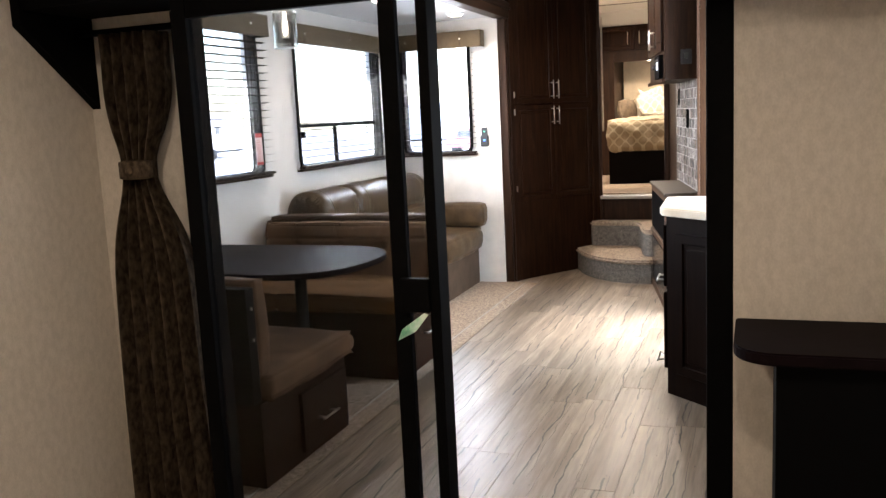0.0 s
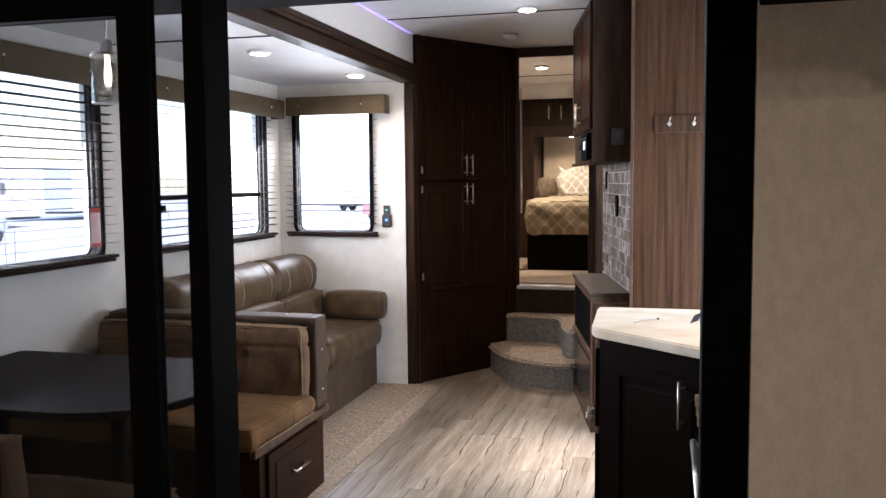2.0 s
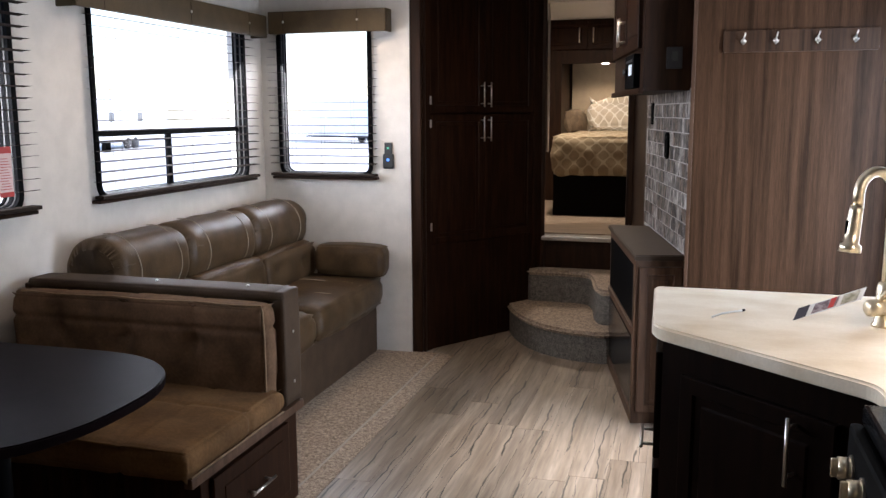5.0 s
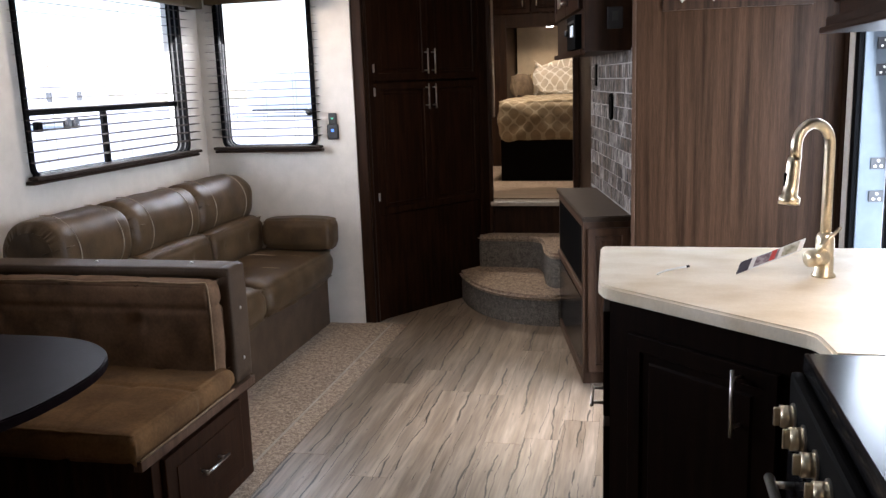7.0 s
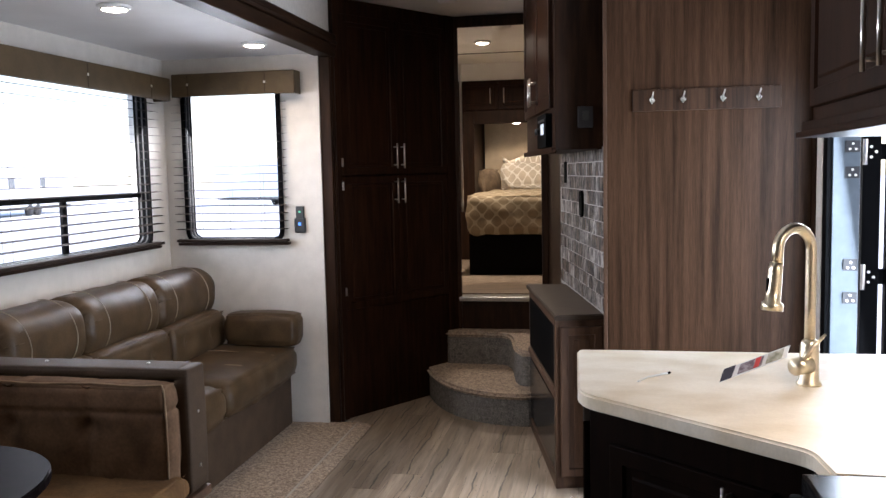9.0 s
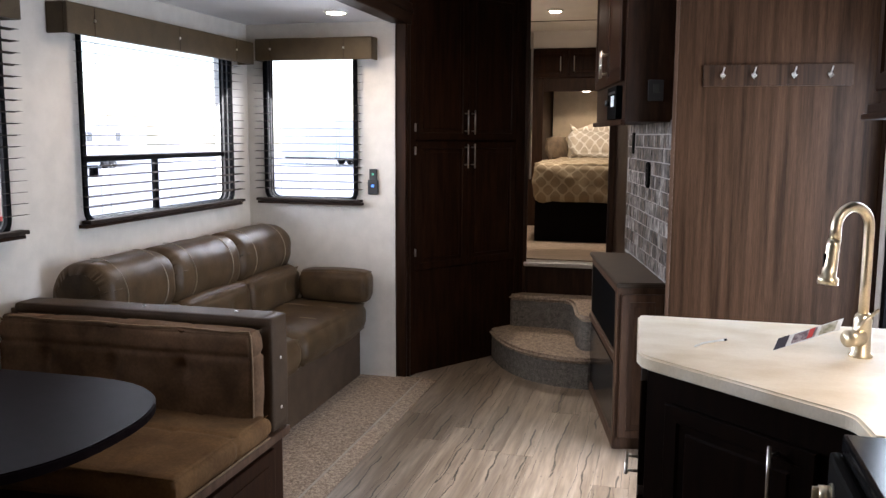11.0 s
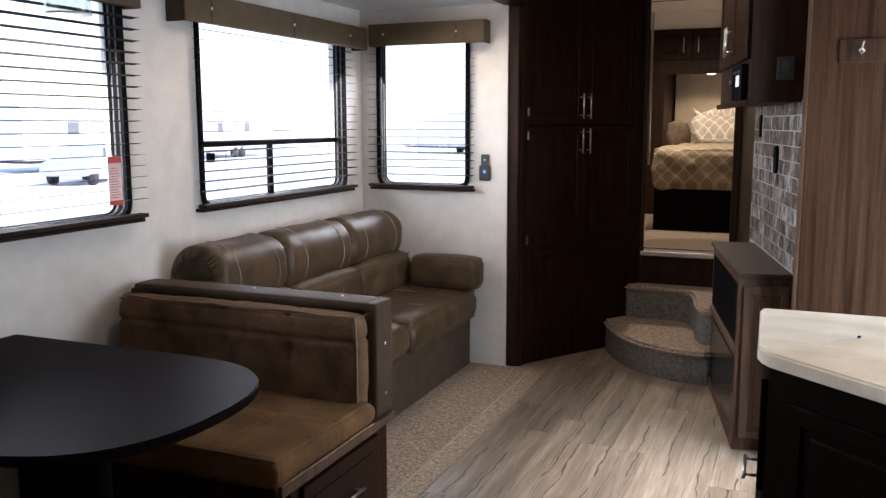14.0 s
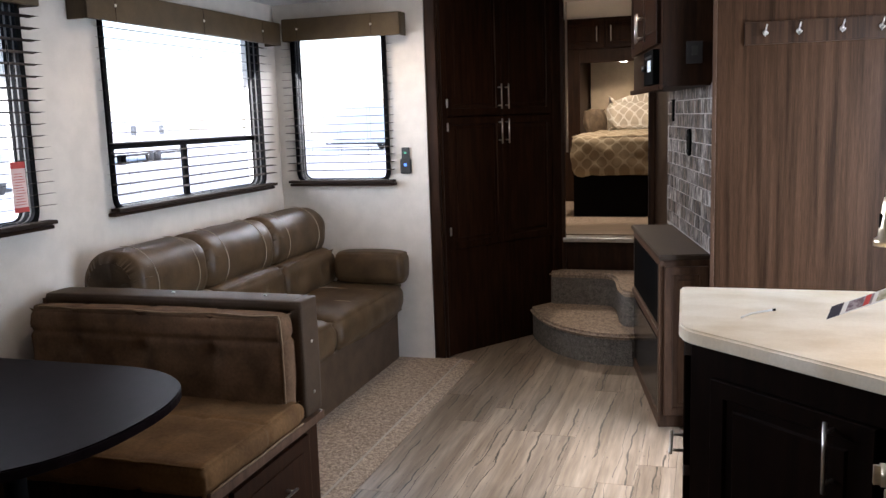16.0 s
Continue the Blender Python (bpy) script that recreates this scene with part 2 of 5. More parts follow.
def prism(points, z0, z1, bevel=0.0, seg=2):
    """A flat outline raised from z0 to z1."""
    bm = bmesh.new()
    base = bm.faces.new([bm.verts.new((x, y, z0)) for x, y in points])
    up = bmesh.ops.extrude_face_region(bm, geom=[base])["geom"]
    bmesh.ops.translate(bm, vec=(0, 0, z1 - z0), verts=[v for v in up if isinstance(v, bmesh.types.BMVert)])
    if bevel:
        flat = [e for e in bm.edges if abs(e.verts[0].co.z - e.verts[1].co.z) < 1e-6]
        bmesh.ops.bevel(bm, geom=flat, offset=bevel, segments=seg, affect="EDGES")
    return bm


def rod(a, b, r, sides=14, r2=None):
    bm = bmesh.new()
    a, b = Vector(a), Vector(b)
    d = b - a
    m = Matrix.Translation((a + b) / 2) @ d.to_track_quat("Z", "Y").to_matrix().to_4x4()
    bmesh.ops.create_cone(bm, cap_ends=True, segments=sides, radius1=r, radius2=r if r2 is None else r2, depth=d.length, matrix=m)
    return bm


def join(*meshes):
    """Several bmeshes as one."""
    out = bmesh.new()
    for bm in meshes:
        me = bpy.data.meshes.new("tmp")
        bm.to_mesh(me)
        bm.free()
        out.from_mesh(me)
        bpy.data.meshes.remove(me)
    return out


def sweep(path, radii, sides=12):
    """A round tube along a path of points, without twist."""
    bm = bmesh.new()
    pts = [Vector(p) for p in path]
    rings = []
    last, q = None, None
    for i, p in enumerate(pts):
        t = (pts[min(i + 1, len(pts) - 1)] - pts[max(i - 1, 0)]).normalized()
        q = t.to_track_quat("Z", "Y") if last is None else last.rotation_difference(t) @ q
        last = t
        r = radii if isinstance(radii, (int, float)) else radii[i]
        rings.append([bm.verts.new(p + q @ Vector((r * math.cos(2 * math.pi * k / sides), r * math.sin(2 * math.pi * k / sides), 0))) for k in range(sides)])
    for a, b in zip(rings, rings[1:]):
        for k in range(sides):
            bm.faces.new((a[k], a[(k + 1) % sides], b[(k + 1) % sides], b[k]))
    bm.faces.new(rings[0][::-1])
    bm.faces.new(rings[-1])
    return bm


def lathe(profile, sides=24, place=(0, 0, 0)):
    """Rings of (radius, height) turned about z."""
    bm = bmesh.new()
    rings = [[bm.verts.new((place[0] + r * math.cos(2 * math.pi * k / sides), place[1] + r * math.sin(2 * math.pi * k / sides), place[2] + z)) for k in range(sides)] for r, z in profile]
    for a, b in zip(rings, rings[1:]):
        for k in range(sides):
            bm.faces.new((a[k], a[(k + 1) % sides], b[(k + 1) % sides], b[k]))
    bm.faces.new(rings[0][::-1])
    bm.faces.new(rings[-1])
    return bm


def cushion(x0, x1, y0, y1, z0, z1, r=0.05, puff=0.012, n=14, wrinkle=0.004, seed=0, tufts=(), roll=0.0, grooves=()):
    """A stuffed block with round edges, a little swell and soft creases; tufts are dents given in world x, y, z."""
    bm = bmesh.new()
    c = Vector(((x0 + x1) / 2, (y0 + y1) / 2, (z0 + z1) / 2))
    h = Vector(((x1 - x0) / 2, (y1 - y0) / 2, (z1 - z0) / 2))
    bmesh.ops.create_cube(bm, size=2)
    bmesh.ops.subdivide_edges(bm, edges=bm.edges[:], cuts=n, use_grid_fill=True)
    r = min(r, h.x * 0.98, h.y * 0.98, h.z * 0.98)
    for v in bm.verts:
        u = v.co.copy()
        p = Vector((u.x * h.x, u.y * h.y, u.z * h.z))
        if roll:
            e = max(0.0, (abs(p.y) - (h.y - roll)) / roll)
            k = 1 - 0.30 * (1 - math.sqrt(max(0.0, 1 - e * e)))
            flat = Vector((p.x, 0, p.z))
            core = Vector((max(-h.x + r, min(h.x - r, p.x)), 0, max(-h.z + r, min(h.z - r, p.z))))
            d = flat - core
            if d.length > 1e-6:
                flat = core + d.normalized() * r
            w = noise.noise((flat + Vector((0, p.y, 0)) + c) * 9 + Vector((seed, 0, 0)))
            v.co = Vector((flat.x * k, p.y, flat.z * k)) * (1 + w * wrinkle * 3) + c
            continue
        inner = Vector((max(-h.x + r, min(h.x - r, p.x)), max(-h.y + r, min(h.y - r, p.y)), max(-h.z + r, min(h.z - r, p.z))))
        d = p - inner
        if d.length > 1e-6:
            p = inner + d.normalized() * r
        nrm = Vector((u.x if abs(u.x) > 0.999 else 0, u.y if abs(u.y) > 0.999 else 0, u.z if abs(u.z) > 0.999 else 0))
        swell = (1 - u.x ** 2 if abs(u.x) < 0.999 else 1) * (1 - u.y ** 2 if abs(u.y) < 0.999 else 1) * (1 - u.z ** 2 if abs(u.z) < 0.999 else 1)
        w = noise.noise((p + c) * 9 + Vector((seed, 0, 0)))
        p += nrm * (puff * swell) + nrm * w * wrinkle
        for tx, ty, tz in tufts:
            q = (p + c - Vector((tx, ty, tz))).length
            p -= nrm * 0.028 * math.exp(-(q / 0.035) ** 2)
        for axis, at in grooves:
            q = (p + c)[axis] - at
            p -= nrm * 0.0075 * math.exp(-(q / 0.011) ** 2)
        v.co = p + c
    return bm


def bar_pull(parent, a, b, out, mat=None):
    """A bar handle from a to b with two posts; out: the way from the door to the bar."""
    a, b, out = Vector(a), Vector(b), Vector(out)
    d = (b - a).normalized() * 0.022
    return part("handle", join(rod(a, b, 0.0052), rod(a + d - out, a + d, 0.0045), rod(b - d - out, b - d, 0.0045)), mat or STEEL, parent, "brushed nickel bar handle", True)


def shaker(w, h, t=0.02, rail=0.055, deep=0.008):
    """A framed cabinet door in one skin, x 0..w, z 0..h, front at y = -t."""
    bm = bmesh.new()
    slab(bm, 0, w, -t, 0, 0, h)
    bm.faces.ensure_lookup_table()
    front = min(bm.faces, key=lambda f: f.calc_center_median().y)
    bmesh.ops.bevel(bm, geom=list(front.edges), offset=0.003, segments=1, affect="EDGES")
    for wide, back in ((rail, 0.0), (0.006, deep), (0.028, 0.0), (0.008, -0.005)):
        front = max((f for f in bm.faces if f.normal.y < -0.99), key=lambda f: (round(-abs(f.calc_center_median().x - w / 2) - abs(f.calc_center_median().z - h / 2), 4), f.calc_area()))
        bmesh.ops.inset_individual(bm, faces=[front], thickness=wide, depth=0)
        bmesh.ops.translate(bm, vec=(0, back, 0), verts=list(front.verts))
        bm.normal_update()
    return bm


def cabinet_door(parent, w, h, x, y, z, name="door", handle=None, mat=None):
    """A door of a thing, with its handle as (offset across, z from, z to)."""
    ob = part(name, shaker(w, h), mat or ESPRESSO, parent)
    ob.matrix_basis = pose(x, y, z)
    if handle:
        hx, za, zb = handle
        bar_pull(ob, (hx, -0.052, za), (hx, -0.052, zb), (0, -0.032, 0))
    return ob


# ---- shell ----
TOP, SLIDETOP = 2.5, 2.165
WIN = -2.66
piece("floor", box(-1.75, 0.85, -0.8, 7.9, -0.06, -0.006), GREYPLASTIC, "dark subfloor under the vinyl planks", "floor")
piece("floor_slide", box(-2.76, -1.53, 2.62, 6.86, -0.06, 0.012, 0.004), CARPET, "tan speckled carpet on the slide-out floor", "carpet")
_b = bmesh.new()
_v = [_b.verts.new(p) for p in ((-1.53, 2.62, 0.010), (-1.44, 2.62, 0.001), (-1.44, 6.86, 0.001), (-1.53, 6.86, 0.010), (-1.53, 2.62, -0.05), (-1.44, 2.62, -0.05), (-1.44, 6.86, -0.05), (-1.53, 6.86, -0.05))]
for q in ((0, 1, 2, 3), (4, 5, 6, 7), (0, 1, 5, 4), (1, 2, 6, 5), (2, 3, 7, 6), (3, 0, 4, 7)):
    _b.faces.new([_v[k] for k in q])
piece("trim", _b, CARPET, "carpeted bevel strip between slide-out and floor", "trim")
piece("ceiling", boxes((-1.75, 0.85, -0.8, 6.355, TOP, TOP + 0.05), (-1.75, 0.85, 6.365, 9.6, TOP, TOP + 0.05), (-1.75, 0.85, 9.61, 11.3, TOP, TOP + 0.05), (-1.75, 0.85, 6.355, 6.365, TOP + 0.012, TOP + 0.05), (-1.75, 0.85, 9.6, 9.61, TOP + 0.012, TOP + 0.05)), CEIL, "white ceiling boards with a dark seam", "ceiling")
piece("trim", boxes((-1.66, 0.77, 6.352, 6.368, TOP - 0.004, TOP + 0.004), (-1.66, 0.77, 9.597, 9.613, TOP - 0.004, TOP + 0.004)), BLACK, "black ceiling seam strip", "trim")
piece("ceiling_slide", box(-2.76, -1.70, 2.60, 6.93, SLIDETOP, SLIDETOP + 0.05), CEIL, "white slide-out ceiling board", "ceiling")
piece("trim", box(WIN + 0.002, -1.70, 4.845, 4.861, SLIDETOP - 0.004, SLIDETOP + 0.001), BLACK, "black seam strip on the slide-out ceiling", "trim")

W1, W2, W3 = (3.42, 4.76), (5.24, 6.60), (-2.535, -1.948)
WZ = (1.095, 2.005)
piece("wall_window", boxes((WIN - 0.1, WIN, 2.60, 6.93, 0, WZ[0]), (WIN - 0.1, WIN, 2.60, 6.93, WZ[1], SLIDETOP), (WIN - 0.1, WIN, 2.60, W1[0], *WZ), (WIN - 0.1, WIN, W1[1], W2[0], *WZ), (WIN - 0.1, WIN, W2[1], 6.93, *WZ)), SLIDEWALL, "pale slide-out wall with two windows", "wall")
piece("wall_slide_end", boxes((WIN, -1.70, 6.83, 6.93, 0, WZ[0]), (WIN, -1.70, 6.83, 6.93, WZ[1], SLIDETOP), (WIN, W3[0], 6.83, 6.93, *WZ), (W3[1], -1.70, 6.83, 6.93, *WZ)), SLIDEWALL, "pale slide-out end wall with one window", "wall")
piece("wall_slide_near", box(WIN, -1.76, 2.60, 2.70, 0, SLIDETOP), SLIDEWALL, "pale slide-out end wall by the dinette", "wall")
piece("wall_header", box(-1.76, -1.66, 2.70, 6.93, SLIDETOP + 0.051, TOP), WALL, "beige wall strip above the slide-out opening", "wall")
piece("wall_left", boxes((-1.80, -1.70, -0.8, 2.31, 0, TOP), (-1.80, -1.70, 6.93, 11.3, 0, TOP)), WALL, "beige vinyl side wall of the garage", "wall")
piece("wall_panel", box(-1.80, -1.70, 2.31, 2.70, 0, TOP), ESPRESSO, "dark wood panel beside the slide-out opening", "wall")
piece("wall_rear", box(-1.80, 0.85, -0.9, -0.8, 0, TOP), WALL, "beige rear wall", "wall")
DOORY, DOORZ = (4.86, 5.66), 1.93
piece("wall_right", boxes((0.77, 0.85, -0.8, DOORY[0], 0, TOP), (0.77, 0.85, DOORY[1], 11.3, 0, TOP), (0.77, 0.85, *DOORY, DOORZ, TOP)), WALL, "beige side wall with the entry doorway", "wall")
piece("wall_front", box(-1.80, 0.85, 11.2, 11.3, 0, TOP), WALL, "beige wall at the bed head", "wall")
piece("wall_partition", boxes((0.206, 0.77, 2.25, 2.31, 0, TOP), (-1.70, -1.375, 2.25, 2.31, 0, TOP)), WALL, "beige textured partition wall", "wall")

# trim round the slide-out opening
piece("trim", join(box(-1.725, -1.625, 2.70, 6.94, SLIDETOP - 0.015, SLIDETOP + 0.055, 0.008), box(-1.71, -1.612, 2.70, 6.94, SLIDETOP + 0.055, SLIDETOP + 0.075, 0.006), box(-1.71, -1.620, 2.70, 6.94, SLIDETOP + 0.075, SLIDETOP + 0.115, 0.010)), TRIMWOOD_Y, "dark wood trim along the slide-out header", "trim")
piece("trim", join(box(-1.735, -1.635, 6.845, 6.875, 0, SLIDETOP - 0.015, 0.006), box(-1.70, -1.622, 6.875, 6.905, 0, SLIDETOP - 0.015, 0.008), box(-1.70, -1.632, 6.905, 6.94, 0, SLIDETOP - 0.015, 0.006)), TRIMWOOD, "dark wood upright trim of the slide-out opening", "trim")
piece("trim", box(-1.735, -1.640, 2.66, 2.705, 0, SLIDETOP - 0.015, 0.006), TRIMWOOD, "dark wood upright trim by the dinette", "trim")
piece("trim", box(-1.6595, -1.654, 4.4, 6.86, 2.490, 2.496), VIOLET, "violet led strip along the ceiling edge", "led strip")

piece("trim", box(-1.537, -1.527, 2.62, 6.86, 0.0125, 0.0145), STITCH, "pale stitched edge of the slide-out carpet", "trim")

piece("trim", box(-1.447, -1.440, 2.62, 6.86, -0.004, 0.0030), CARPET, "pale ragged edge of the carpeted strip", "trim")

# ---- windows ----


def ring_frame(y0, y1, z0, z1, x0, x1, w, r=0.06, k=6):
    """A rounded rectangular frame in the y-z plane, from x0 to x1, w wide (outwards from the glass edge)."""
    def outline(g):
        rr, pts = r + g, []
        for cy, cz, a0 in ((y1 + g - rr, z1 + g - rr, 0), (y0 - g + rr, z1 + g - rr, 90), (y0 - g + rr, z0 - g + rr, 180), (y1 + g - rr, z0 - g + rr, 270)):
            pts += [(cy + rr * math.cos(radians(a0 + 90 * j / k)), cz + rr * math.sin(radians(a0 + 90 * j / k))) for j in range(k + 1)]
        return pts
    bm = bmesh.new()
    a, b = outline(-0.012), outline(w)
    n = len(a)
    rows = [[bm.verts.new((x, *p)) for p in o] for x, o in ((x0, a), (x1, a), (x1, b), (x0, b))]
    for i in range(4):
        p, q = rows[i], rows[(i + 1) % 4]
        for j in range(n):
            bm.faces.new((p[j], p[(j + 1) % n], q[(j + 1) % n], q[j]))
    return bm


def window(name, wide, high, place, turn, split, label):
    """Frame, glass, sill; local y runs along the wall, x into the room."""
    w = thing(name, place, turn, label, "window", "", "structure")
    part("window_frame", ring_frame(0, wide, 0, high, -0.005, 0.012, 0.014), BLACK, w, "black rounded aluminium flange")
    part("gasket", ring_frame(0.002, wide - 0.002, 0.002, high - 0.002, -0.012, -0.005, 0.004), BRONZE, w, "grey-bronze seal")
    part("inner_frame", ring_frame(0.004, wide - 0.004, 0.004, high - 0.004, -0.032, -0.012, 0.006), BLACK, w, "black inner frame")
    part("gasket", ring_frame(0.004, wide - 0.004, 0.004, high - 0.004, -0.044, -0.032, 0.004), BRONZE, w, "grey-bronze seal")
    part("glazing_bead", ring_frame(0.008, wide - 0.008, 0.008, high - 0.008, -0.056, -0.044, 0.010), BLACK, w, "black glazing bead")
    g = part("pane", box(-0.052, -0.048, 0.0, wide, 0.0, high), GLASS, w, "clear window glass")
    g.visible_shadow = False
    if split:
        part("rail", box(-0.056, -0.036, 0.012, wide - 0.012, 0.272, 0.298, 0.003), BLACK, w, "black crossbar")
        part("mullion", box(-0.056, -0.036, wide * 0.45, wide * 0.45 + 0.036, 0.01, 0.272, 0.003), BLACK, w, "black mullion of the sliding vent")
        part("latch", box(-0.048, -0.020, 0.10, 0.135, 0.20, 0.245, 0.004), BLACK, w, "small black latch")
    part("window_sill", box(-0.005, 0.045, -0.05, wide + 0.05, -0.022, -0.006, 0.004), TRIMWOOD, w, "dark narrow sill")
    return w


window("window_1", W1[1] - W1[0], WZ[1] - WZ[0], (WIN, W1[0], WZ[0]), 0, False, "wide window with black frame beside the dinette")
window("window_2", W2[1] - W2[0], WZ[1] - WZ[0], (WIN, W2[0], WZ[0]), 0, True, "wide window with black frame above the sofa")
window("window_3", W3[1] - W3[0], WZ[1] - WZ[0], (W3[0], 6.83, WZ[0]), -90, False, "narrow window with black rounded frame")


def blind(wide, place, turn, label, tilt, drop=0.86, pitch=0.0456):
    b = thing("window_blind", place, turn, label, "blind", "blinds at the windows")
    me = None
    for i in range(int(drop / pitch)):
        if me is None:
            bm = bmesh.new()
            prof = [(-0.024, -0.0012), (-0.012, 0.0), (0, 0.0004), (0.012, 0.0), (0.024, -0.0012)]
            ups = [[bm.verts.new((x, y, z + dz)) for x, z in prof] for y in (-0.055, wide + 0.055) for dz in (0, 0.0005)]
            for p, q in ((0, 2), (3, 1)):
                for k in range(4):
                    bm.faces.new((ups[p][k], ups[p][k + 1], ups[q][k + 1], ups[q][k]))
            me = finish("slat", bm, SLAT)
        ob = new("slat", me)
        ob.parent = b
        ob.matrix_basis = pose(0, 0, drop - 0.02 - i * pitch, 0, tilt, 0)
    part("bottom_rail", box(-0.024, 0.024, -0.05, wide + 0.05, -0.012, 0.004, 0.003), SLAT, b, "bronze bottom rail")
    for y in (0.10, wide / 2, wide - 0.10):
        part("cord", join(rod((-0.0245, y, 0), (-0.0245, y, drop), 0.0008, 5), rod((0.0245, y, 0), (0.0245, y, drop), 0.0008, 5)), SLAT, b)
    return b


blind(W1[1] - W1[0], (WIN + 0.040, W1[0], WZ[0] + 0.01), 0, "open bronze slat blind over the dinette window", -5)
blind(W2[1] - W2[0], (WIN + 0.040, W2[0], WZ[0] + 0.01), 0, "open bronze slat blind over the sofa window", 4.5)
blind(W3[1] - W3[0], (W3[0], 6.83 - 0.040, WZ[0] + 0.01), -90, "open bronze slat blind over the narrow window", 4)


def valance(wide, place, turn, label, snaps):
    v = thing("valance", place, turn, label, "valance", "padded window valances")
    part("front", join(box(0.085, 0.105, 0, wide, 0, 0.13, 0.006), box(0.0, 0.085, 0, 0.014, 0, 0.13, 0.003), box(0.0, 0.085, wide - 0.014, wide, 0, 0.13, 0.003), box(0.0, 0.09, 0.01, wide - 0.01, 0.116, 0.128)), VALANCE, v)
    for y in snaps:
        part("snap", lathe([(0.003, 0), (0.007, 0.001), (0.007, 0.003), (0.004, 0.005)], 10), STEEL, v, "small metal snap", True).matrix_basis = pose(0.105, y, 0.068, 0, 90, 0)
        part("seam", box(0.1045, 0.1062, y - 0.0012, y + 0.0012, 0.004, 0.126), TRIMWOOD, v)
    return v


valance(1.50, (WIN, 3.28, 1.93), 0, "bronze padded valance above the dinette window", (0.3, 0.75, 1.3))
valance(1.676, (WIN, 5.045, 1.915), 0, "bronze padded valance above the sofa window", (0.18, 0.86, 1.46))
valance(0.745, (-2.552, 6.83, 1.938), -90, "short bronze padded valance above the narrow window", (0.10, 0.57))

_t = thing("warning_tag", (WIN + 0.07, 4.62, 1.16), 0, "red and pale paper tag hanging from the blind cord", "tag")
part("card", box(0.0, 0.002, -0.035, 0.035, 0.0, 0.19), PINKPAPER, _t)
part("stripe", box(0.002, 0.003, -0.035, 0.035, 0.165, 0.19), REDPAPER, _t, "red printed band")
part("stripe", box(0.002, 0.003, -0.035, 0.035, 0.0, 0.018), REDPAPER, _t, "red printed band")
part("print", boxes(*[(0.002, 0.003, -0.028 + 0.003 * (k % 3), 0.027 - 0.004 * (k % 4), 0.028 + 0.0105 * k, 0.0305 + 0.0105 * k) for k in range(12)]), REDPAPER, _t, "unreadable red print")
part("cord", rod((0.001, 0, 0.19), (0.001, 0.01, 0.62), 0.002, 6), BLACK, _t)

# ---- control on the end wall ----
_c = thing("slide_control", (-1.835, 6.83, 1.14), 0, "black wall control with a blue light", "wall control")
part("upper_plate", box(-0.024, 0.024, -0.012, 0, 0.085, 0.155, 0.004), GREYPLASTIC, _c)
part("lower_plate", box(-0.034, 0.034, -0.016, 0, 0.0, 0.09, 0.012, 3), GREYPLASTIC, _c)
part("led", box(-0.008, 0.008, -0.0185, -0.016, 0.045, 0.061), BLUELED, _c, "lit blue led")
part("led", box(-0.006, 0.006, -0.0145, -0.012, 0.118, 0.128), GREENLED, _c, "lit green led")


# ---- ceiling pucks ----
def puck(x, y, z, label):
    p = thing("ceiling_light", (x, y, z), 0, label, "ceiling light", "round ceiling lights")
    part("rim", lathe([(0.062, 0), (0.068, -0.004), (0.064, -0.014), (0.050, -0.017)], 28), WHITEPLASTIC, p, "white rim", True)
    part("lens", lathe([(0.050, -0.012), (0.048, -0.018), (0.034, -0.022), (0.010, -0.024)], 24), GLOW, p, "lit frosted lens", True)


# The garage pair has no known fixture; pucks added to go with its fill lamps.
for x, y, z, watts in LAMPS:
    puck(x, y, z, "round ceiling light, lit; the garage pair is added" if z > 2.3 else "round slide-out ceiling light, lit")
_s = thing("smoke_detector", (-1.0, 7.15, TOP), 0, "small white smoke detector on the ceiling", "smoke detector")
part("body", lathe([(0.055, 0), (0.055, -0.02), (0.045, -0.032), (0.02, -0.036)], 24), WHITEPLASTIC, _s, "", True)
_s = thing("ceiling_vent", (-0.80, 8.24, TOP), 0, "small round white ceiling vent in the bedroom", "vent")
part("cover", lathe([(0.07, 0), (0.07, -0.012), (0.05, -0.02), (0.02, -0.02)], 24), WHITEPLASTIC, _s, "", True)

# ---- sliding door and partition ----
_d = thing("sliding_door", (0, 0, 0), 0, "black framed sliding glass door, half open", "sliding door", "", "structure")
HEAD = 1.74
part("stile", box(-0.502, -0.474, 2.000, 2.070, 0.02, HEAD, 0.003), BLACK, _d, "black lead stile")
part("stile", box(-0.604, -0.560, 2.010, 2.034, 0.02, HEAD, 0.003), BLACK, _d, "thin black stile")
part("stile", box(-1.195, -1.150, 2.005, 2.040, 0.02, HEAD, 0.003), BLACK, _d, "black stile by the wall")
part("rail", box(-1.150, -0.604, 2.008, 2.036, 0.02, 0.10, 0.003), BLACK, _d, "black bottom rail")
part("rail", box(-1.150, -0.604, 2.008, 2.036, HEAD - 0.06, HEAD, 0.003), BLACK, _d, "black top rail")
part("pane", box(-1.150, -0.604, 2.020, 2.024, 0.10, HEAD - 0.06), DOORGLASS, _d, "tinted glass pane").visible_shadow = False
part("pane", box(-0.560, -0.502, 2.020, 2.024, 0.02, HEAD), DOORGLASS, _d, "narrow glass strip").visible_shadow = False
_l = part("latch", box(-0.575, -0.498, 1.985, 2.012, 0.915, 1.00, 0.004), BLACK, _d, "black latch block")
_k = bmesh.new()
_kv = [_k.verts.new(p) for p in ((-0.585, 1.982, 0.842), (-0.572, 1.981, 0.872), (-0.512, 1.984, 0.915), (-0.500, 1.983, 0.912), (-0.535, 1.980, 0.868))]
_k.faces.new(_kv)
